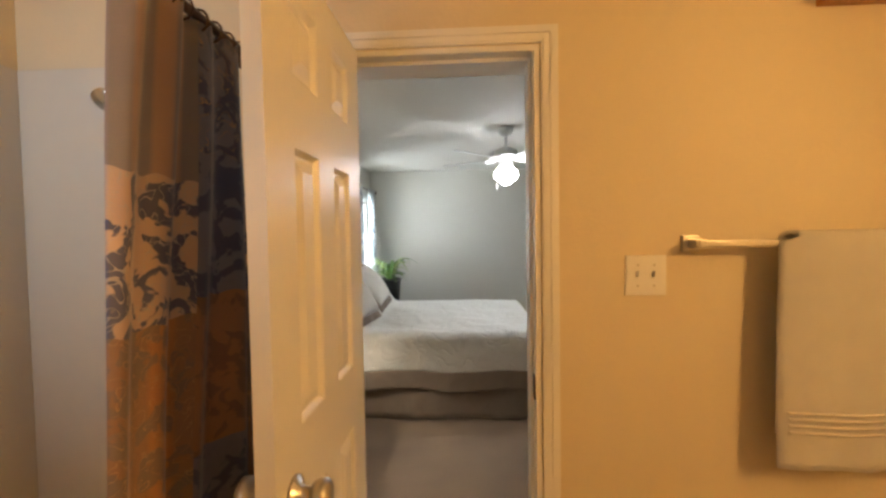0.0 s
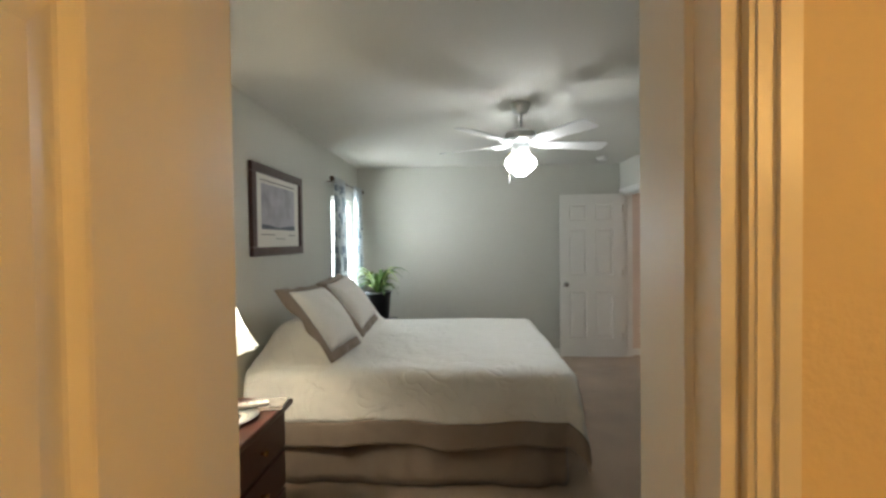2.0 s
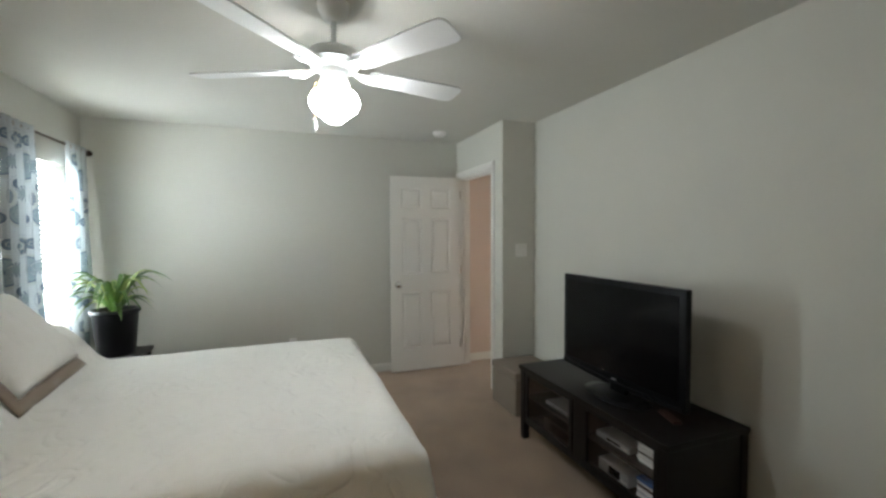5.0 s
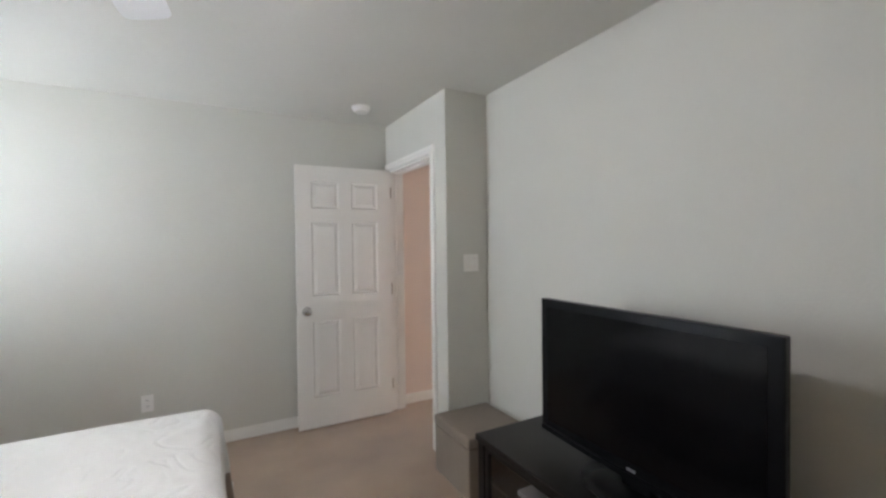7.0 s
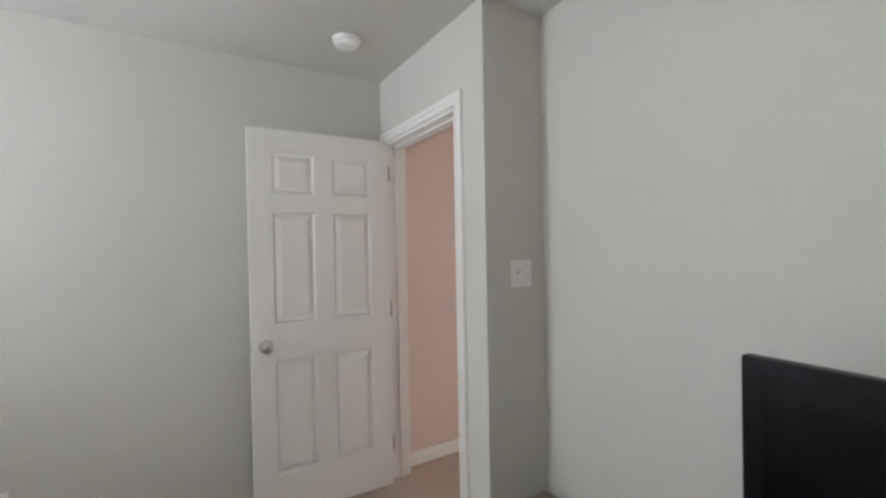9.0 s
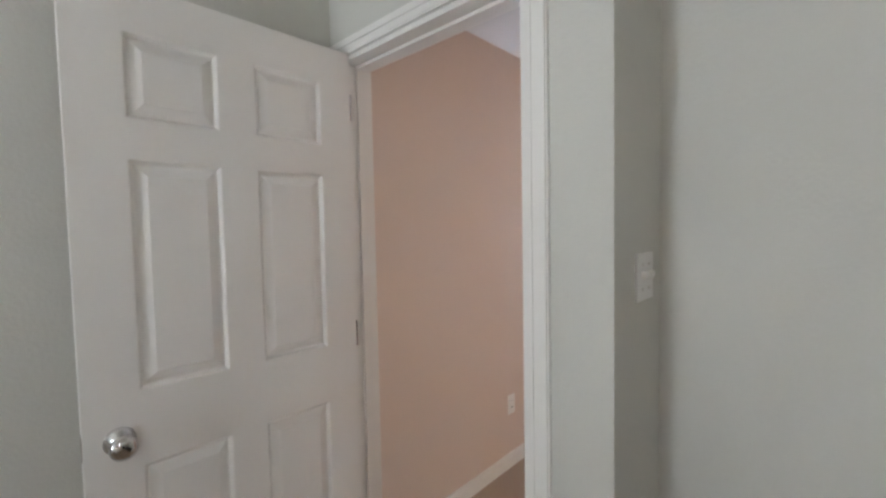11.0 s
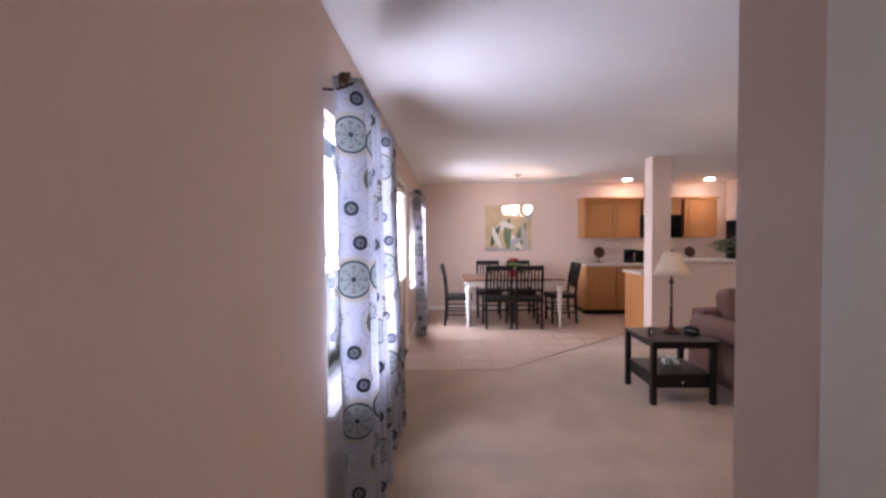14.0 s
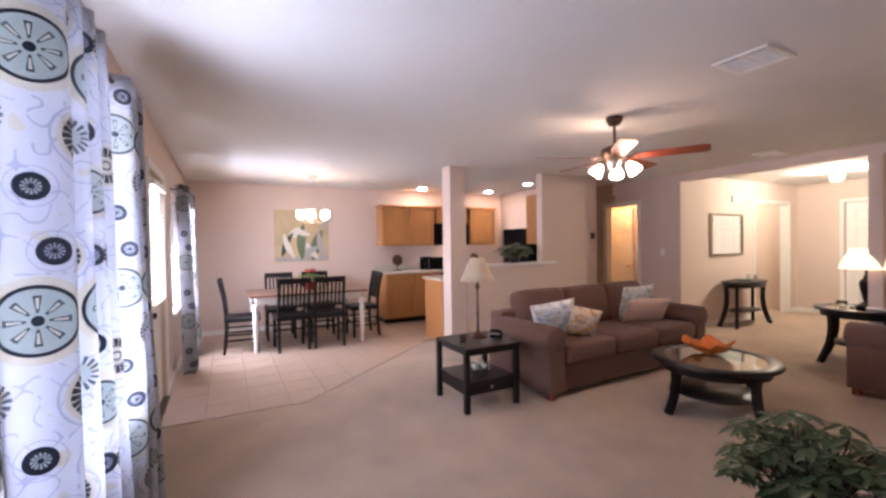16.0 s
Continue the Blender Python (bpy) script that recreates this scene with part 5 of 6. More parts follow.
def sofa(m, length, seats, label, depth=.95):
    """A sofa facing -x; its length runs along y."""
    d = thing("sofa", m, label, "sofa")
    aw = .22
    part("base", box(-depth / 2 + .03, depth / 2, -length / 2 + .03, length / 2 - .03, .06, .30, .025), M["sofa"], d)
    part("back_frame", box(depth / 2 - .22, depth / 2, -length / 2 + .05, length / 2 - .05, .30, .70, .05), M["sofa"], d)
    inner = length - 2 * aw
    for i in range(seats):
        y0 = -inner / 2 + inner * i / seats
        y1 = y0 + inner / seats
        part("seat_cushion", box(-depth / 2 - .015, depth / 2 - .20, y0 + .005, y1 - .005, .29, .485, .070, seg=5), M["sofa"], d, smooth=True)
        c = part("back_cushion", box(-.125, .115, y0 + .006, y1 - .006, 0, .455, .105, seg=5), M["sofa"], d, smooth=True)
        c.matrix_basis = pose(depth / 2 - .27, 0, .455, 0, 13, 0)
    for s in (-1, 1):
        yo = s * (length / 2 - aw / 2)
        b_ = box(-depth / 2, depth / 2 - .06, yo - aw / 2 + .02, yo + aw / 2 - .02, .06, .52, .02)
        part("arm", b_, M["sofa"], d)
        p = part("arm_roll", lathe([(0, 0), (.10, .004), (.118, .02), (.118, depth - .10), (.10, depth - .08), (0, depth - .078)], steps=24, sy=1.05), M["sofa"], d, smooth=True)
        p.matrix_basis = pose(-depth / 2 - .012, yo + s * .012, .535, 0, 90, 0)
    for sx in (-depth / 2 + .06, depth / 2 - .08):
        for s in (-1, 1):
            part("foot", box(sx - .03, sx + .03, s * (length / 2 - .08) - .03, s * (length / 2 - .08) + .03, 0, .06, .005), M["cherry"], d)
    return d


sofa(pose(6.48, 4.00, 0, 0, 0, 2), 2.44, 3, "brown woven three-seat sofa with rolled arms")
sofa(pose(4.36, 1.80, 0, 0, 0, 180), 1.9, 2, "brown woven loveseat with rolled arms", .95)


def throw_pillow(m, w, h, material, label):
    d = thing("throw_pillow", m, label, "pillow")
    part("cushion", cushion(w, h, .14), material, d, smooth=True)
    return d


throw_pillow(pose(6.30, 4.84, .655, -24, 10, 60), .42, .40, M["pillow_blue"], "pale blue floral throw pillow on the sofa")
throw_pillow(pose(6.17, 4.62, .625, -20, -12, 52), .34, .34, M["pillow_gold"], "gold patterned throw pillow on the sofa")
throw_pillow(pose(6.52, 3.36, .69, -20, 3, 80), .46, .42, M["pillow_blue"], "pale blue throw pillow at the sofa's far end")
lp = throw_pillow(pose(6.36, 3.40, .61, -26, 0, 76), .56, .30, M["pillow_rose"], "rose lattice lumbar pillow on the sofa")
for i in range(9):
    for j in range(3):
        x, z = -.22 + i * .055, -.085 + j * .085
        yv = -.072 * max(0, (1 - (x / .28) ** 2) * (1 - (z / .15) ** 2)) ** .42 - .002
        part("lattice_ring", tube([(x + .026 * math.cos(a * math.pi / 4), yv, z + .034 * math.sin(a * math.pi / 4)) for a in range(9)], .004, steps=5), M["lattice"], lp)


def oval_table(name, m, rx, ry, h, legs, label, glass_top, category, splay=.06, shelf=True):
    d = thing(name, m, label, category)

    def ell(r0, r1, z0, z1):
        return lathe(((r0, z0), (r1, z0), (r1, z1), (r0, z1), (r0, z0)), steps=48, sx=rx, sy=ry)
    if glass_top:
        b_ = lathe(((.76, h - .028), (.97, h - .034), (1.0, h - .02), (.99, h - .004), (.80, h), (.765, h - .004), (.76, h - .028)), steps=56, sx=rx, sy=ry)
        bmesh.ops.delete(b_, geom=[f for f in b_.faces if len(f.verts) > 4], context='FACES')
        part("top_rim", b_, M["blackwood"], d, smooth=True)
        part("glass_top", lathe(((.77, h - .012), (.77, h - .005), (0, h - .005)), steps=48, sx=rx, sy=ry), M["smoke"], d, "inset clear glass")
    else:
        part("top", lathe(((.93, h - .03), (1.0, h - .018), (.99, h - .003), (.95, h), (0, h)), steps=48, sx=rx, sy=ry), M["blackwood"], d, smooth=True)
    b_ = lathe(((.84, h - .10), (.86, h - .034), (.83, h - .034), (.81, h - .10), (.84, h - .10)), steps=48, sx=rx, sy=ry)
    bmesh.ops.delete(b_, geom=[f for f in b_.faces if len(f.verts) > 4], context='FACES')
    part("apron", b_, M["blackwood"], d)
    for a in legs:
        c, s = math.cos(radians(a)), math.sin(radians(a))
        curved_leg(.82 * rx * c, .82 * ry * s, h - .035, splay * c * 2.2, splay * s * 2.2, M["blackwood"], d, .05)
    if shelf:
        part("shelf", lathe(((.66, h * .33), (.70, h * .33 + .008), (.68, h * .33 + .018), (0, h * .33 + .018)), steps=40, sx=rx, sy=ry), M["blackwood"], d, smooth=True)
    return d


oval_table("coffee_table", pose(5.21, 4.09, 0), .47, .47, .435, (-14, -104, 76, 166), "round black wood coffee table with an inset glass top", True, "coffee table", .03)
bw = thing("glass_bowl", pose(5.30, 4.00, .4355), "amber and red glass bowl with a wavy rim", "bowl")


def bowl_f(s, t):
    a = s * 2 * math.pi
    r = .05 + .13 * t + .03 * t * math.sin(5 * a)
    return (r * math.cos(a), r * math.sin(a), .006 + .085 * t ** 1.6 + .022 * t * math.sin(5 * a + 1) + .01 * t * math.sin(11 * a))


solid(part("dish", grid(bowl_f, 60, 8), M["amber"], bw, smooth=True), .005)
part("base", lathe(((.052, 0), (.055, .010), (0, .012)), steps=20), M["amber"], bw)
oval_table("console_table", pose(7.00, .10, 0), .235, .54, .73, (64, 296, 116, 244), "dark half-oval console table below the mirror", False, "console table", .05)
cn = thing("candle", pose(7.02, -.06, .7305), "white pillar candle on the console table", "candle")
part("wax", lathe(((.035, 0), (.036, .09), (.03, .094), (0, .09)), steps=18), M["paper"], cn, smooth=True)
ds = thing("dish", pose(7.02, .12, .7305), "teal glass dish on the console table", "dish")
part("plate", lathe(((.09, 0), (.14, .02), (.135, .022), (0, .006)), steps=24), mat("teal_glass", (.04, .16, .14), .15, .2, 9, 0), ds, smooth=True)
vs = thing("vase", pose(7.02, -.26, .7305), "small silver vase on the console table", "vase")
part("body", lathe(((.02, 0), (.03, .03), (.018, .06), (.024, .08), (0, .078)), steps=16), M["silver"], vs, smooth=True)
mr = thing("wall_mirror", Matrix(), "square wall mirror in a thin bronze frame", "mirror")
for y0, y1, z0, z1 in ((-.30, .655, 1.14, 1.175), (-.30, .655, 1.81, 1.845), (-.30, -.265, 1.175, 1.81), (.62, .655, 1.175, 1.81)):
    part("frame_bar", box(MX - .03, MX, y0, y1, z0, z1, .006), mat("bronze_frame", (.30, .26, .19), .4, .15, 30, .05, metal=.6), mr)
part("glass", box(MX - .012, MX - .004, -.265, .62, 1.175, 1.81), M["mirror"], mr)
cb = thing("door_chime", pose(MX, -.05, 2.10), "small white door chime box on the wall", "door chime")
part("cover", box(-.04, 0, -.07, .07, -.06, .06, .006), M["plastic"], cb)

oval_table("lamp_table", pose(5.19, 1.33, 0), .40, .40, .62, (60, 150, 240, 330), "round dark lamp table with a lower shelf", True, "side table", .05)
tl = thing("table_lamp", pose(5.16, 1.25, .6205), "black urn table lamp with a lit cream shade", "lamp")
part("base", lathe(((.10, 0), (.10, .014), (.07, .03), (.04, .05), (.025, .07), (.055, .20), (.065, .27), (.05, .31), (.022, .335), (.03, .35), (.014, .37), (.010, .46)), steps=28), M["black"], tl, smooth=True)
solid(part("shade", lathe(((.235, .44), (.20, .53), (.165, .60), (.135, .66)), steps=36, cap=False), M["shade_warm"], tl, "lit cream fabric shade", True), .002)
part("bulb", lathe([(.03 * math.sin(a * math.pi / 8), .53 - .045 * math.cos(a * math.pi / 8)) for a in range(9)], steps=12), glow("lamp_bulb_lit", (1.0, .75, .48), 160), tl, smooth=True)
gj = thing("glass_jar", pose(5.30, 1.47, .6205), "clear glass jar on the lamp table", "jar")
part("cup", lathe(((.04, 0), (.05, .03), (.05, .075), (.046, .075), (.045, .03), (.036, .006), (0, .006)), steps=18), M["glassclear"], gj, smooth=True)
bkl = thing("book", pose(5.03, 1.40, .6205, 0, 0, 20), "white book on the lamp table", "book")
part("pages", box(-.08, .08, -.06, .06, 0, .018), M["paper"], bkl)

ceiling_fan(pose(5.60, 4.79, H), [210, 138, 66, 354, 282], .68, False, "bronze ceiling fan with cherry blades and three lit shades", .085)


def vent(m, w, h, label):
    d = thing("ceiling_vent", m, label, "vent")
    # black sheet in place of the shade inside the duct, between the slats
    part("dark_duct", box(-w / 2 + .02, w / 2 - .02, -h / 2 + .02, h / 2 - .02, -.004, -.001), M["black"], d)
    for x0, x1, y0, y1 in ((-w / 2, w / 2, -h / 2, -h / 2 + .03), (-w / 2, w / 2, h / 2 - .03, h / 2), (-w / 2, -w / 2 + .03, -h / 2 + .03, h / 2 - .03), (w / 2 - .03, w / 2, -h / 2 + .03, h / 2 - .03), (-.012, .012, -h / 2 + .03, h / 2 - .03)):
        part("frame", box(x0, x1, y0, y1, -.012, 0, .003), M["white"], d)
    n = int((h - .06) / .034)
    for i in range(n):
        y = -h / 2 + .047 + i * .034
        part("slat", bar([(-w / 2 + .03, y, -.009), (w / 2 - .03, y, -.009)], .010, .002, along=(0, 1, .8)), M["white"], d)
    return d


vent(pose(4.467, 4.98, H, 0, 0, 0), .29, .31, "white slatted ceiling air vent in the living room")
vent(pose(5.83, 1.85, H), .25, .30, "white slatted ceiling air vent by the entry")
vent(pose(9.70, 5.62, H), .12, .28, "small white ceiling air vent over the dining room")


def bush(m, n, radius, lo, hi, leaf, material, label, pot_h, pot_r, name="potted_plant"):
    """A leafy house plant: stems with whorls of broad leaves over a pot."""
    d = thing(name, m, label, "plant")
    if pot_h:
        pot(d, pot_r * .8, pot_r, pot_h, M["pot"])
    rn = random.Random(11)
    crown = bmesh.new()
    stems = bmesh.new()
    for i in range(n):
        a, r = rn.uniform(0, 2 * math.pi), radius * math.sqrt(rn.random())
        z = lo + (hi - lo) * rn.random() * (1 - .45 * (r / radius) ** 2)
        top = Vector((r * math.cos(a), r * math.sin(a), z))
        root = Vector((.3 * pot_r * math.cos(a), .3 * pot_r * math.sin(a), max(pot_h - .03, 0)))
        tube([root, (root + top) / 2 + Vector((0, 0, .06)), top], .004, stems, 5, .002)
        for k in range(6):
            az = k * math.pi / 3 + rn.uniform(-.3, .3)
            ln = leaf * rn.uniform(.7, 1.1)
            tilt = rn.uniform(-.35, .15)
            side = Vector((-math.sin(az), math.cos(az), 0))
            out = Vector((math.cos(az), math.sin(az), tilt))
            rows = []
            for s, wd in ((.12, .02), (.40, .20), (.70, .17), (1.0, .0)):
                c = top + out * ln * s + Vector((0, 0, -.25 * ln * s * s))
                rows.append([crown.verts.new(c + side * ln * wd + Vector((0, 0, .05 * ln))), crown.verts.new(c), crown.verts.new(c - side * ln * wd + Vector((0, 0, .05 * ln)))])
            for p0, p1 in zip(rows, rows[1:]):
                for q0 in (0, 1):
                    crown.faces.new((p0[q0], p0[q0 + 1], p1[q0 + 1], p1[q0]))
    part("stem", stems, M["soil"], d)
    part("crown", crown, material, d, smooth=True)
    return d


bush(pose(3.96, 5.56, 0), 150, .34, .34, .67, .088, M["leaf_dark"], "dark green leafy plant in a pot on the carpet", .32, .17)
bush(pose(8.10, 3.95, 1.1155), 46, .26, .10, .30, .10, M["leaf_grey"], "grey-green trailing plant on the pass-through ledge", .11, .085)

# ---- dining room ----
dt = thing("dining_table", Matrix(), "dining table with a brown wood top and white turned legs", "dining table")
part("tabletop", box(9.06, 9.98, 5.86, 7.42, .735, .765, .006), M["tabletop"], dt)
part("apron", box(9.14, 9.90, 5.94, 7.34, .64, .735, .003), M["white"], dt)
for x in (9.13, 9.91):
    for y in (5.93, 7.35):
        part("leg", lathe(((.020, 0), (.026, .03), (.022, .06), (.034, .35), (.036, .52), (.028, .55), (.040, .58), (.040, .64)), center=(x, y), steps=14), M["white"], dt, smooth=True)


def dining_chair(m):
    """A black slat-back chair facing +x."""
    d = thing("dining_chair", m, "black wooden slat-back dining chair at the table", "chair", "chairs round the dining table")
    part("seat", box(-.21, .225, -.22, .22, .415, .48, .018), M["blackpaint"], d)
    for s in (-1, 1):
        part("back_post", bar([(-.21, s * .19, 0), (-.19, s * .19, .25), (-.185, s * .19, .46), (-.21, s * .19, .72), (-.265, s * .19, .98)], .036, .032), M["blackpaint"], d)
        part("front_leg", box(.17, .205, s * .19 - .018, s * .19 + .018, 0, .435, .003), M["blackpaint"], d)
        for z in (.17, .28):
            part("side_rail", box(-.19, .18, s * .19 - .009, s * .19 + .009, z, z + .022), M["blackpaint"], d)
    part("front_rail", box(.18, .198, -.18, .18, .22, .244), M["blackpaint"], d)
    part("top_rail", bar([(-.255, -.19, .945), (-.272, -.10, .945), (-.278, 0, .945), (-.272, .10, .945), (-.255, .19, .945)], .018, .075, along=(1, 0, .2)), M["blackpaint"], d)
    part("lower_rail", bar([(-.195, -.18, .60), (-.20, 0, .60), (-.195, .18, .60)], .016, .035, along=(1, 0, .1)), M["blackpaint"], d)
    for i in range(6):
        y = -.13 + i * .052
        part("back_slat", bar([(-.20, y, .61), (-.225, y, .76), (-.268, y, .92)], .024, .010, along=(0, 1, 0)), M["blackpaint"], d)
    return d


first = dining_chair(pose(9.20, 6.90, 0, 0, 0, 3))
for x, y, a in ((9.19, 6.42, -2), (9.44, 7.50, -93), (9.58, 5.80, 92), (10.02, 6.95, 178), (10.02, 6.38, 181)):
    copy_thing(first, pose(x, y, 0, 0, 0, a))
pn = bush(pose(9.45, 6.60, .7655), 22, .17, .13, .26, .09, M["leaf"], "red-flowered plant in a red pot on the table", 0, .08, "flowering_plant")
part("pot", lathe(((.06, 0), (.085, .12), (.09, .125), (.075, .12), (0, .11)), steps=20), M["red"], pn, smooth=True)
for i in range(16):
    a = i * 2.4
    f_ = part("petal", cushion(.075, .035, .01, n=4), M["red"], pn)
    f_.matrix_basis = pose(.045 * math.cos(a), .045 * math.sin(a), .27 + .012 * (i % 3), 60, 0, math.degrees(a))
cd = thing("chandelier", pose(9.58, 6.50, H), "small chandelier with three lit glass shades", "chandelier")
part("canopy", lathe(((.02, -.03), (.06, -.02), (.062, 0), (0, 0)), steps=20), M["nickel"], cd, smooth=True)
part("chain", tube([(0, 0, -.03), (0, 0, -.46)], .005, steps=6), M["nickel"], cd)
part("hub", lathe(((0, -.70), (.02, -.69), (.035, -.62), (.02, -.55), (.012, -.46)), steps=16), M["nickel"], cd, smooth=True)
for i in range(5):
    a = 72 * i + 10
    s = part("arm", tube([(.02, 0, -.66), (.10, 0, -.70), (.17, 0, -.68), (.19, 0, -.64)], .007, steps=8), M["nickel"], cd)
    s.matrix_basis = pose(0, 0, 0, 0, 0, a)
    s = part("glass_shade", lathe(((.028, -.64), (.05, -.62), (.062, -.57), (.056, -.52), (.052, -.522)), steps=18, cap=False), M["chand_shade"], cd, "lit frosted glass shade", True)
    s.matrix_basis = pose(0, 0, 0, 0, 0, a) @ Matrix.Translation((.19, 0, 0))
art = thing("canvas_art", Matrix(), "square canvas of large pale leaves on gold", "painting")
ay0, ay1, az0, az1 = 6.06, 6.95, 1.14, 2.02
part("canvas", box(EY - .03, EY, ay0, ay1, az0, az1, .003), mat("canvas_gold", (.62, .50, .30), .8, .3, 4, .2, 200), art)
for i, (y, z, a, ln, wd, mt) in enumerate(((.30, .02, 20, .55, .17, "leaf_grey"), (.20, .05, -35, .42, .13, "paper"), (.55, .03, 60, .40, .12, "silver"), (.75, .45, 70, .34, .15, "paper"), (.08, .05, -8, .50, .10, "silver"), (.50, .04, 5, .62, .15, "leaf_grey"), (.86, .10, 28, .45, .10, "leaf_dark"), (.12, .62, 40, .26, .13, "silver"), (.34, .50, -60, .30, .10, "paper"), (.64, .06, -18, .46, .10, "paper"))):
    def leaf_f(s, t, ln=ln, wd=wd):
        w = wd * math.sin(math.pi * min(1, s * .95 + .05)) ** .8
        return (0, (t - .5) * w + .04 * math.sin(2.5 * s), s * ln)
    lf = part("painted_leaf", grid(leaf_f, 12, 2), M[mt], art)
    lf.matrix_basis = pose(EY - .0315 - .0006 * i, ay0 + y * .9, az0 + z * .9, a, 0, 0)
part("painted_band", box(EY - .0310, EY - .0302, ay0 + .01, ay1 - .01, az0 + .01, az0 + .07), M["silver"], art)


# ---- kitchen ----
def cabinet(name, x0, x1, y0, y1, z0, z1, doors, drawers, label, toe=0.0, crown=False):
    """A cabinet against the east wall, its doors facing west."""
    d = thing(name, Matrix(), label, "cabinet")
    part("body", box(x0 + .02, x1, y0, y1, z0 + toe, z1, .002), M["oak"], d)
    if toe:
        part("toe_kick", box(x0 + .08, x1, y0 + .005, y1 - .005, z0, z0 + toe), M["blackwood"], d)
    n = doors
    wd = (y1 - y0) / n
    top = z1 - (.16 if drawers else .01)
    for i in range(n):
        a, c = y0 + wd * i + .012, y0 + wd * (i + 1) - .012
        lo = z0 + toe + .02
        dd = part("door", box(x0 + .004, x0 + .02, a, c, lo, top, .003), M["oak"], d)
        part("raised_panel", box(x0 - .004, x0 + .0045, a + .075, c - .075, lo + .08, top - .08, .006), M["oak"], dd)
        for y in (a, c - .05):
            part("stile", box(x0 - .014, x0 + .0045, y, y + .05, lo, top, .0015), M["oak"], dd)
        for z in (lo, top - .055):
            part("rail", box(x0 - .014, x0 + .0045, a + .05, c - .05, z, z + .055, .0015), M["oak"], dd)
        if drawers:
            part("drawer_front", box(x0 - .014, x0 + .02, a, c, top + .015, z1 - .015, .004), M["oak"], d)
    if crown:
        part("crown", box(x0 - .03, x1, y0 - .02, y1 + .02, z1, z1 + .05, .012), M["oak"], d)
    return d


CF = 10.38                                      # front of the upper cabinets
cabinet("wall_cabinet", CF, EY, 4.12, 5.16, 1.38, 2.08, 2, False, "honey oak wall cabinet with two panel doors", crown=True)
cabinet("wall_cabinet", CF, EY, 3.38, 4.08, 1.80, 2.08, 2, False, "short honey oak wall cabinet over the microwave", crown=True)
cabinet("wall_cabinet", CF, EY, 2.72, 3.34, 1.38, 2.08, 1, False, "honey oak wall cabinet near the refrigerator", crown=True)
cabinet("base_cabinet", 10.12, EY, 4.12, 5.20, 0, .875, 2, True, "honey oak base cabinet with drawers", toe=.09)
cabinet("base_cabinet", 10.12, EY, 2.72, 3.34, 0, .875, 1, True, "honey oak base cabinet beside the range", toe=.09)
for y0, y1 in ((4.10, 5.23), (2.70, 3.36)):
    w_ = thing("worktop", Matrix(), "beige laminate kitchen worktop with a backsplash", "worktop")
    part("top", box(10.08, EY, y0, y1, .8755, .915, .006), M["counter"], w_)
    part("backsplash", box(EY - .02, EY, y0, y1, .915, 1.02, .003), M["counter"], w_)
rg = thing("range", Matrix(), "black kitchen range with a raised back panel", "range")
part("body", box(10.10, EY, 3.38, 4.08, .0, .90, .006), M["black"], rg)
part("oven_door", box(10.07, 10.10, 3.40, 4.06, .18, .74, .006), M["screen"], rg)
part("handle", tube([(10.05, 3.44, .78), (10.05, 4.02, .78)], .012), M["silver"], rg)
part("back_panel", box(EY - .08, EY - .01, 3.38, 4.08, .90, 1.14, .008), M["black"], rg)
for y, x in ((3.56, 10.26), (3.90, 10.26), (3.56, 10.52), (3.90, 10.52)):
    part("burner", lathe(((.09, .90), (.09, .908), (.07, .912), (0, .912)), center=(x, y), steps=18), M["black"], rg)
mw = thing("microwave", Matrix(), "black microwave mounted over the range", "microwave")
part("case", box(10.34, EY, 3.38, 4.08, 1.38, 1.795, .006), M["black"], mw)
part("door_glass", box(10.33, 10.34, 3.56, 4.06, 1.42, 1.76, .002), M["screen"], mw)
M["hood_light"] = glow("hood_light_lit", (1.0, .80, .52), 25)
part("hood_light", box(10.44, 10.54, 3.62, 3.84, 1.372, 1.38), M["hood_light"], mw, "lit lamp under the microwave")
cmk = thing("coffee_maker", pose(10.45, 4.28, .9155), "black coffee maker on the worktop", "coffee maker")
part("body", box(-.09, .09, -.08, .08, 0, .03, .006), M["black"], cmk)
part("tower", box(.02, .09, -.08, .08, .03, .24, .006), M["black"], cmk)
part("head", box(-.09, .09, -.085, .085, .20, .25, .010), M["black"], cmk)
part("jug", lathe(((.045, .032), (.055, .08), (.05, .13), (.03, .14)), center=(-.03, 0), steps=16), M["glassclear"], cmk)
for y in (4.80, 3.10):
    pt = thing("display_plate", pose(10.60, y, .9155), "dark round plate on a stand on the worktop", "plate")
    s = part("plate", lathe(((0, 0), (.07, .004), (.105, .016), (.103, .020), (0, .010)), steps=26), M["bronze"], pt, smooth=True)
    s.matrix_basis = pose(0, 0, .19, 0, -80, 0)
    part("stand", tube([(-.04, 0, 0), (.0, 0, .09), (.05, 0, .0)], .006), M["bronze"], pt)
    part("foot", box(-.05, .06, -.07, .07, 0, .012, .003), M["bronze"], pt)
fr = thing("refrigerator", Matrix(), "black refrigerator in the kitchen corner", "refrigerator")
part("body", box(8.84, 9.60, 2.36, 3.04, .03, 1.66, .012), M["black"], fr)
for x0, x1 in ((8.85, 9.21), (9.23, 9.59)):
    part("door", box(x0, x1, 3.04, 3.08, .06, 1.65, .010), M["black"], fr)
    part("handle", tube([(9.19 if x0 < 9 else 9.25, 3.11, .7), (9.19 if x0 < 9 else 9.25, 3.11, 1.4)], .010), M["black"], fr)
fd2 = thing("wall_oven", Matrix(), "black wall oven below an oak cabinet", "oven")
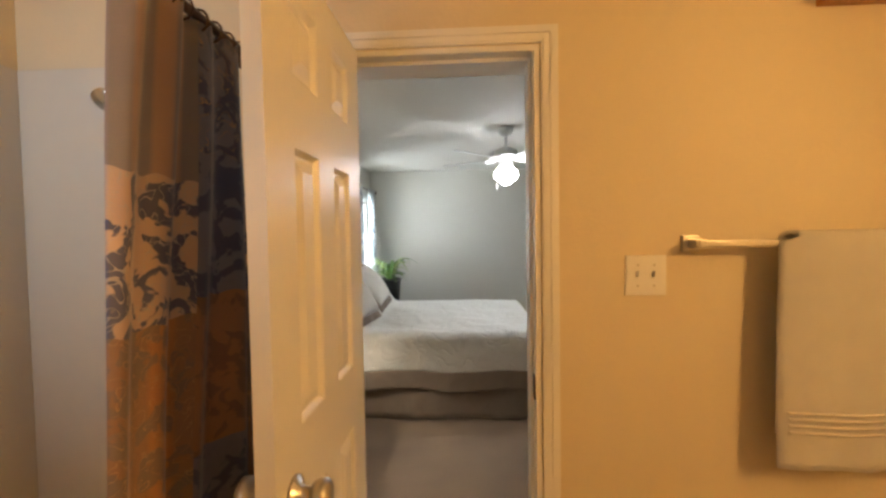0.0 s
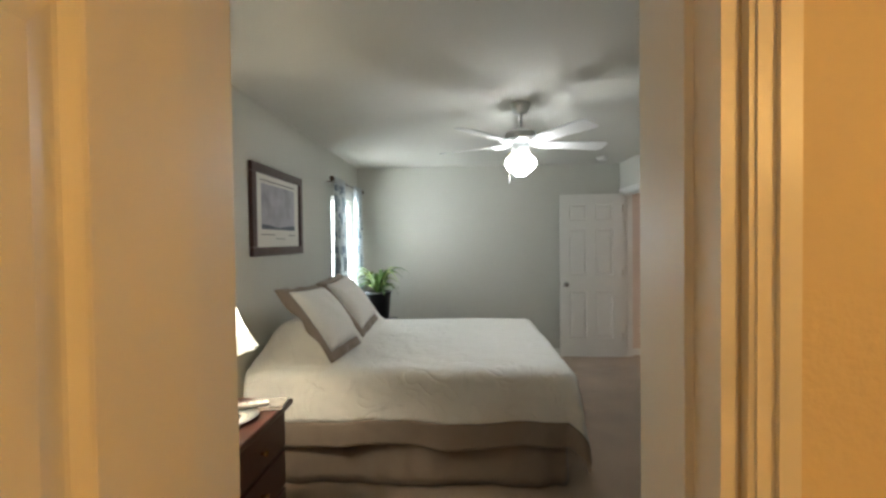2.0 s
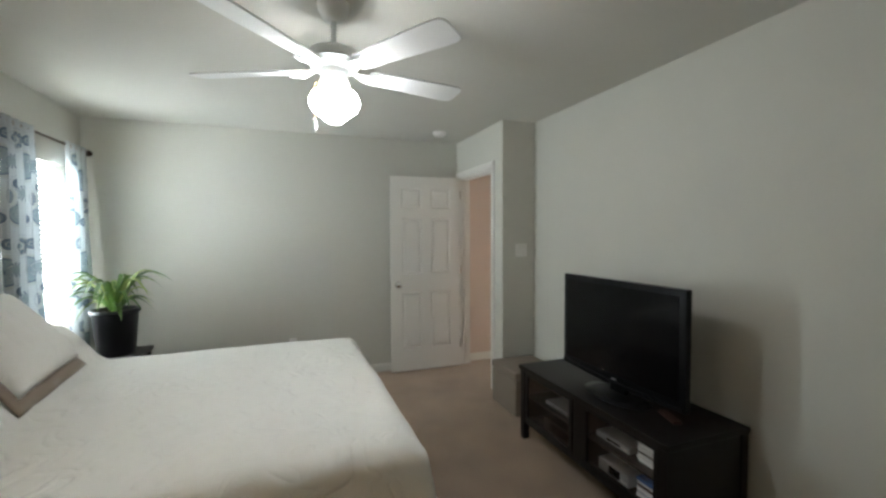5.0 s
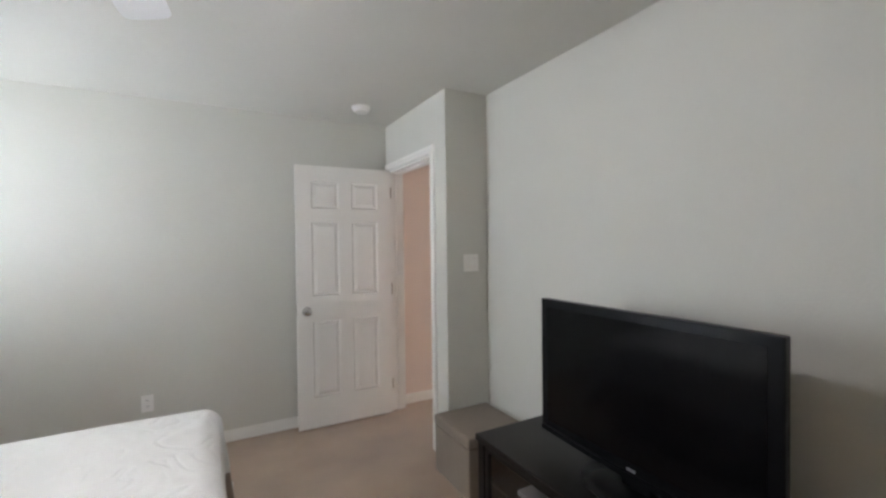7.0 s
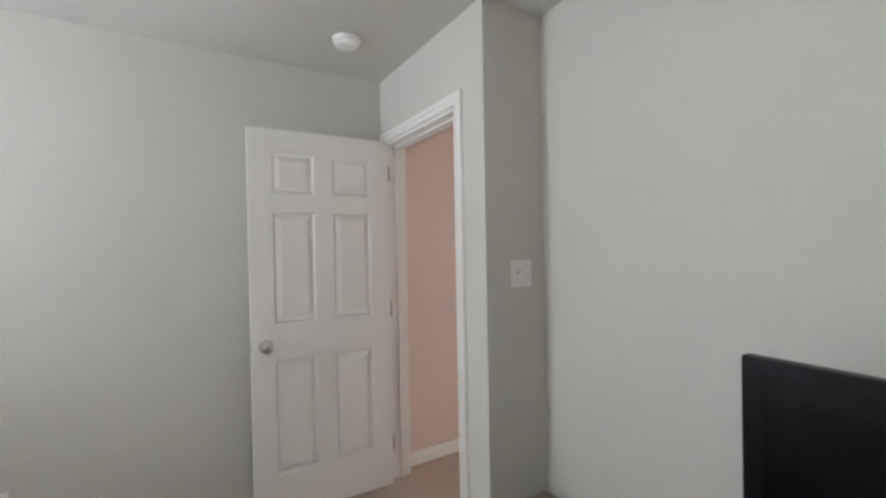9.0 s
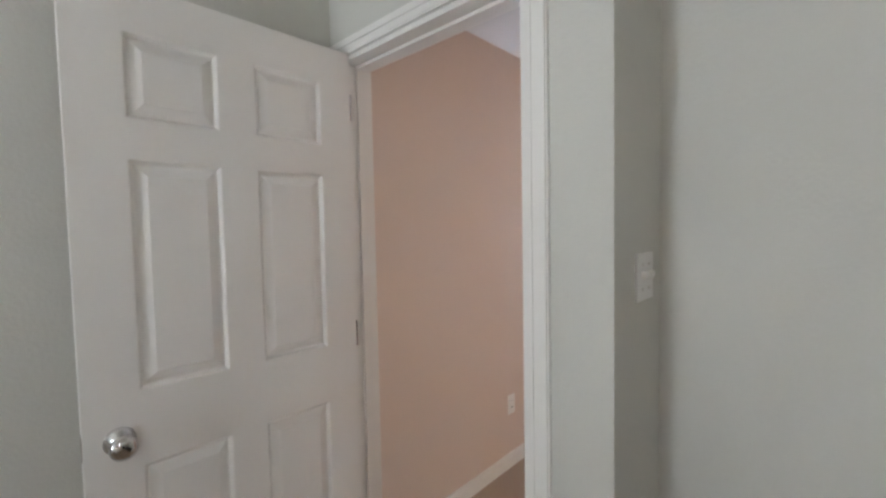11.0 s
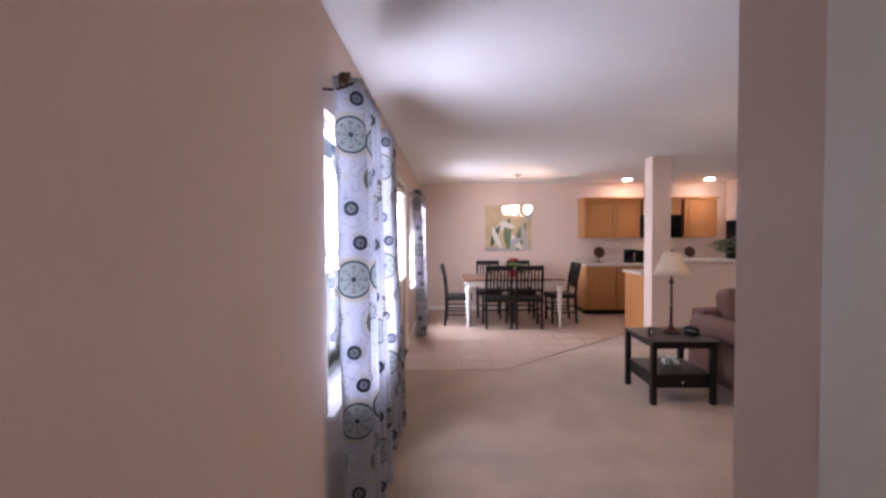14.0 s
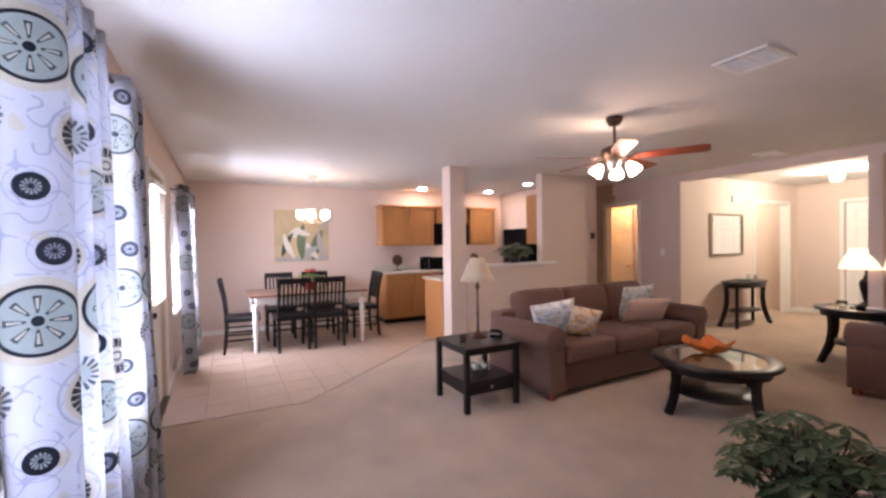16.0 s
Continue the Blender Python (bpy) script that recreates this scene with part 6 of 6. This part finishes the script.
part("case", box(8.48, 8.83, 2.345, 2.70, .0, 1.36, .006), M["black"], fd2)
part("door_glass", box(8.50, 8.81, 2.70, 2.708, .55, 1.25, .003), M["screen"], fd2)
oc = thing("wall_cabinet", Matrix(), "honey oak cabinet on the kitchen's side wall", "cabinet")
part("body", box(8.48, 8.83, 2.345, 3.14, 1.38, 2.20, .004), M["oak"], oc)
part("door", box(8.50, 8.81, 3.14, 3.158, 1.40, 2.18, .004), M["oak"], oc)
pen = thing("base_cabinet", Matrix(), "honey oak peninsula cabinet behind the half wall", "cabinet")
part("body", box(8.40, 8.96, 3.48, 4.97, .09, .875, .003), M["oak"], pen)
part("end_panel", box(8.385, 8.97, 4.97, 4.985, .0, .875, .003), M["oak"], pen)
part("toe_kick", box(8.44, 8.90, 3.5, 4.95, 0, .09), M["blackwood"], pen)
wt = thing("worktop", Matrix(), "beige laminate peninsula worktop", "worktop")
part("top", box(8.38, 9.0, 3.48, 5.02, .8755, .915, .006), M["counter"], wt)
for x, y in ((10.30, 4.40), (10.25, 2.95), (9.05, 2.92)):
    cl = thing("downlight", pose(x, y, H), "round recessed downlight, lit", "downlight", "kitchen downlights")
    part("trim_ring", lathe(((.07, -.004), (.085, -.006), (.095, -.003), (.095, 0)), steps=28, cap=False), M["white"], cl)
    part("lens", lathe(((.072, -.004), (.0, -.004)), steps=24), M["can"], cl)
el = thing("ceiling_light", pose(6.02, -.46, H), "small lit globe light on the entry ceiling", "ceiling light")
part("base", lathe(((.05, -.03), (.07, -.02), (.075, 0), (0, 0)), steps=20), M["brass"], el)
part("globe", lathe([(.075 * math.sin(a * math.pi / 10), -.095 - .075 * math.cos(a * math.pi / 10)) for a in range(10)], steps=20), M["entry_globe"], el, "lit white globe", True)
th = thing("thermostat", pose(8.05, 2.44, 1.50), "small dark thermostat on the wall end", "thermostat")
part("cover", box(-.03, 0, -.035, .035, -.05, .05, .004), M["bronze"], th)
hall_lamp = thing("ceiling_light", pose(8.75, .98, H), "warm ceiling light in the room off the hall", "ceiling light")
part("base", lathe(((.07, -.02), (.08, 0), (0, 0)), steps=16), M["brass"], hall_lamp)
part("globe", lathe([(.09 * math.sin(a * math.pi / 10), -.095 - .075 * math.cos(a * math.pi / 10)) for a in range(10)], steps=16), glow("hall_globe_lit", (1.0, .60, .25), 115), hall_lamp, smooth=True)
slab("wall_room_divider", MX + .12, 9.6, .46, .575, 0, H, M["wall_living"])
side_lamp = thing("ceiling_light", pose(8.2, -1.4, H), "white ceiling light in the side room", "ceiling light")
part("base", lathe(((.07, -.02), (.08, 0), (0, 0)), steps=16), M["brass"], side_lamp)
part("globe", lathe([(.10 * math.sin(a * math.pi / 10), -.105 - .085 * math.cos(a * math.pi / 10)) for a in range(10)], steps=16), glow("side_globe_lit", (1.0, .93, .68), 150), side_lamp, smooth=True)


# ---- floor tiles, last ----
tagged(part("floor_tile_bed", box(7.05, EY, 7.06, NY, 0.0, .004), M["grout"]), kind="structure")
tf = tagged(part("tile_floor", box(8.60, EY, 2.5, 5.2, 0.0, .004), M["grout"]), kind="structure")


def clip(poly, nx, ny, c):
    """The share of a polygon where nx * x + ny * y >= c."""
    out = []
    for (ax, ay), (bx, by) in zip(poly, poly[1:] + poly[:1]):
        da, db = nx * ax + ny * ay - c, nx * bx + ny * by - c
        if da >= 0:
            out.append((ax, ay))
        if da * db < 0:
            k_ = da / (da - db)
            out.append((ax + (bx - ax) * k_, ay + (by - ay) * k_))
    return out


size, gap = .335, .006
b = bmesh.new()
edge = clip([(7.05, 7.06), (8.62, 5.18), (EY, 5.18), (EY, 7.06)], 0, 1, 0)
lo = [b.verts.new((x, y, .0)) for x, y in edge]
hi = [b.verts.new((x, y, .004)) for x, y in edge]
b.faces.new(hi)
for k_ in range(len(edge)):
    b.faces.new((lo[k_], lo[(k_ + 1) % len(edge)], hi[(k_ + 1) % len(edge)], hi[k_]))
tagged(part("floor_tile_wedge", b, M["grout"]), kind="structure")
whole = None
nx_, ny_ = 1.88, 1.57                            # across the slanted carpet edge from (7.05, 7.06) to (8.62, 5.18)
for i in range(12):
    for j in range(17):
        x0, y0 = 7.05 + i * size, NY - .005 - (j + 1) * size
        x1, y1 = min(x0 + size - gap, EY - .002), y0 + size - gap
        if y0 < 2.6 or x1 - x0 < .05:
            continue
        poly = clip([(x0, y0), (x1, y0), (x1, y1), (x0, y1)], nx_, ny_, nx_ * 7.05 + ny_ * 7.06 + .012) if y0 < 7.06 else [(x0, y0), (x1, y0), (x1, y1), (x0, y1)]
        if len(poly) < 3 or (x0 < 8.4 and y0 < 5.1):
            continue
        if len(poly) == 4 and whole and abs(poly[2][0] - poly[0][0] - size + gap) < 1e-6 and abs(poly[0][1] - y0) < 1e-9:
            o = new("tile", whole)
        else:
            tb_ = bmesh.new()
            t0 = [tb_.verts.new((x - x0, y - y0, 0)) for x, y in poly]
            t1 = [tb_.verts.new((x - x0 + (.003 if x - x0 < size / 2 else -.003), y - y0 + (.003 if y - y0 < size / 2 else -.003), .004)) for x, y in poly]
            tb_.faces.new(t1)
            for k_ in range(len(poly)):
                tb_.faces.new((t0[k_], t0[(k_ + 1) % len(poly)], t1[(k_ + 1) % len(poly)], t1[k_]))
            o = part("tile", tb_, M["tile"])
            if len(poly) == 4 and abs(x1 - x0 - size + gap) < 1e-6 and abs((poly[1][0] - poly[0][0]) - (size - gap)) < 1e-6 and abs((poly[2][1] - poly[1][1]) - (size - gap)) < 1e-6:
                whole = o.data
        o.location = (x0, y0, .004)
        o.parent = tf
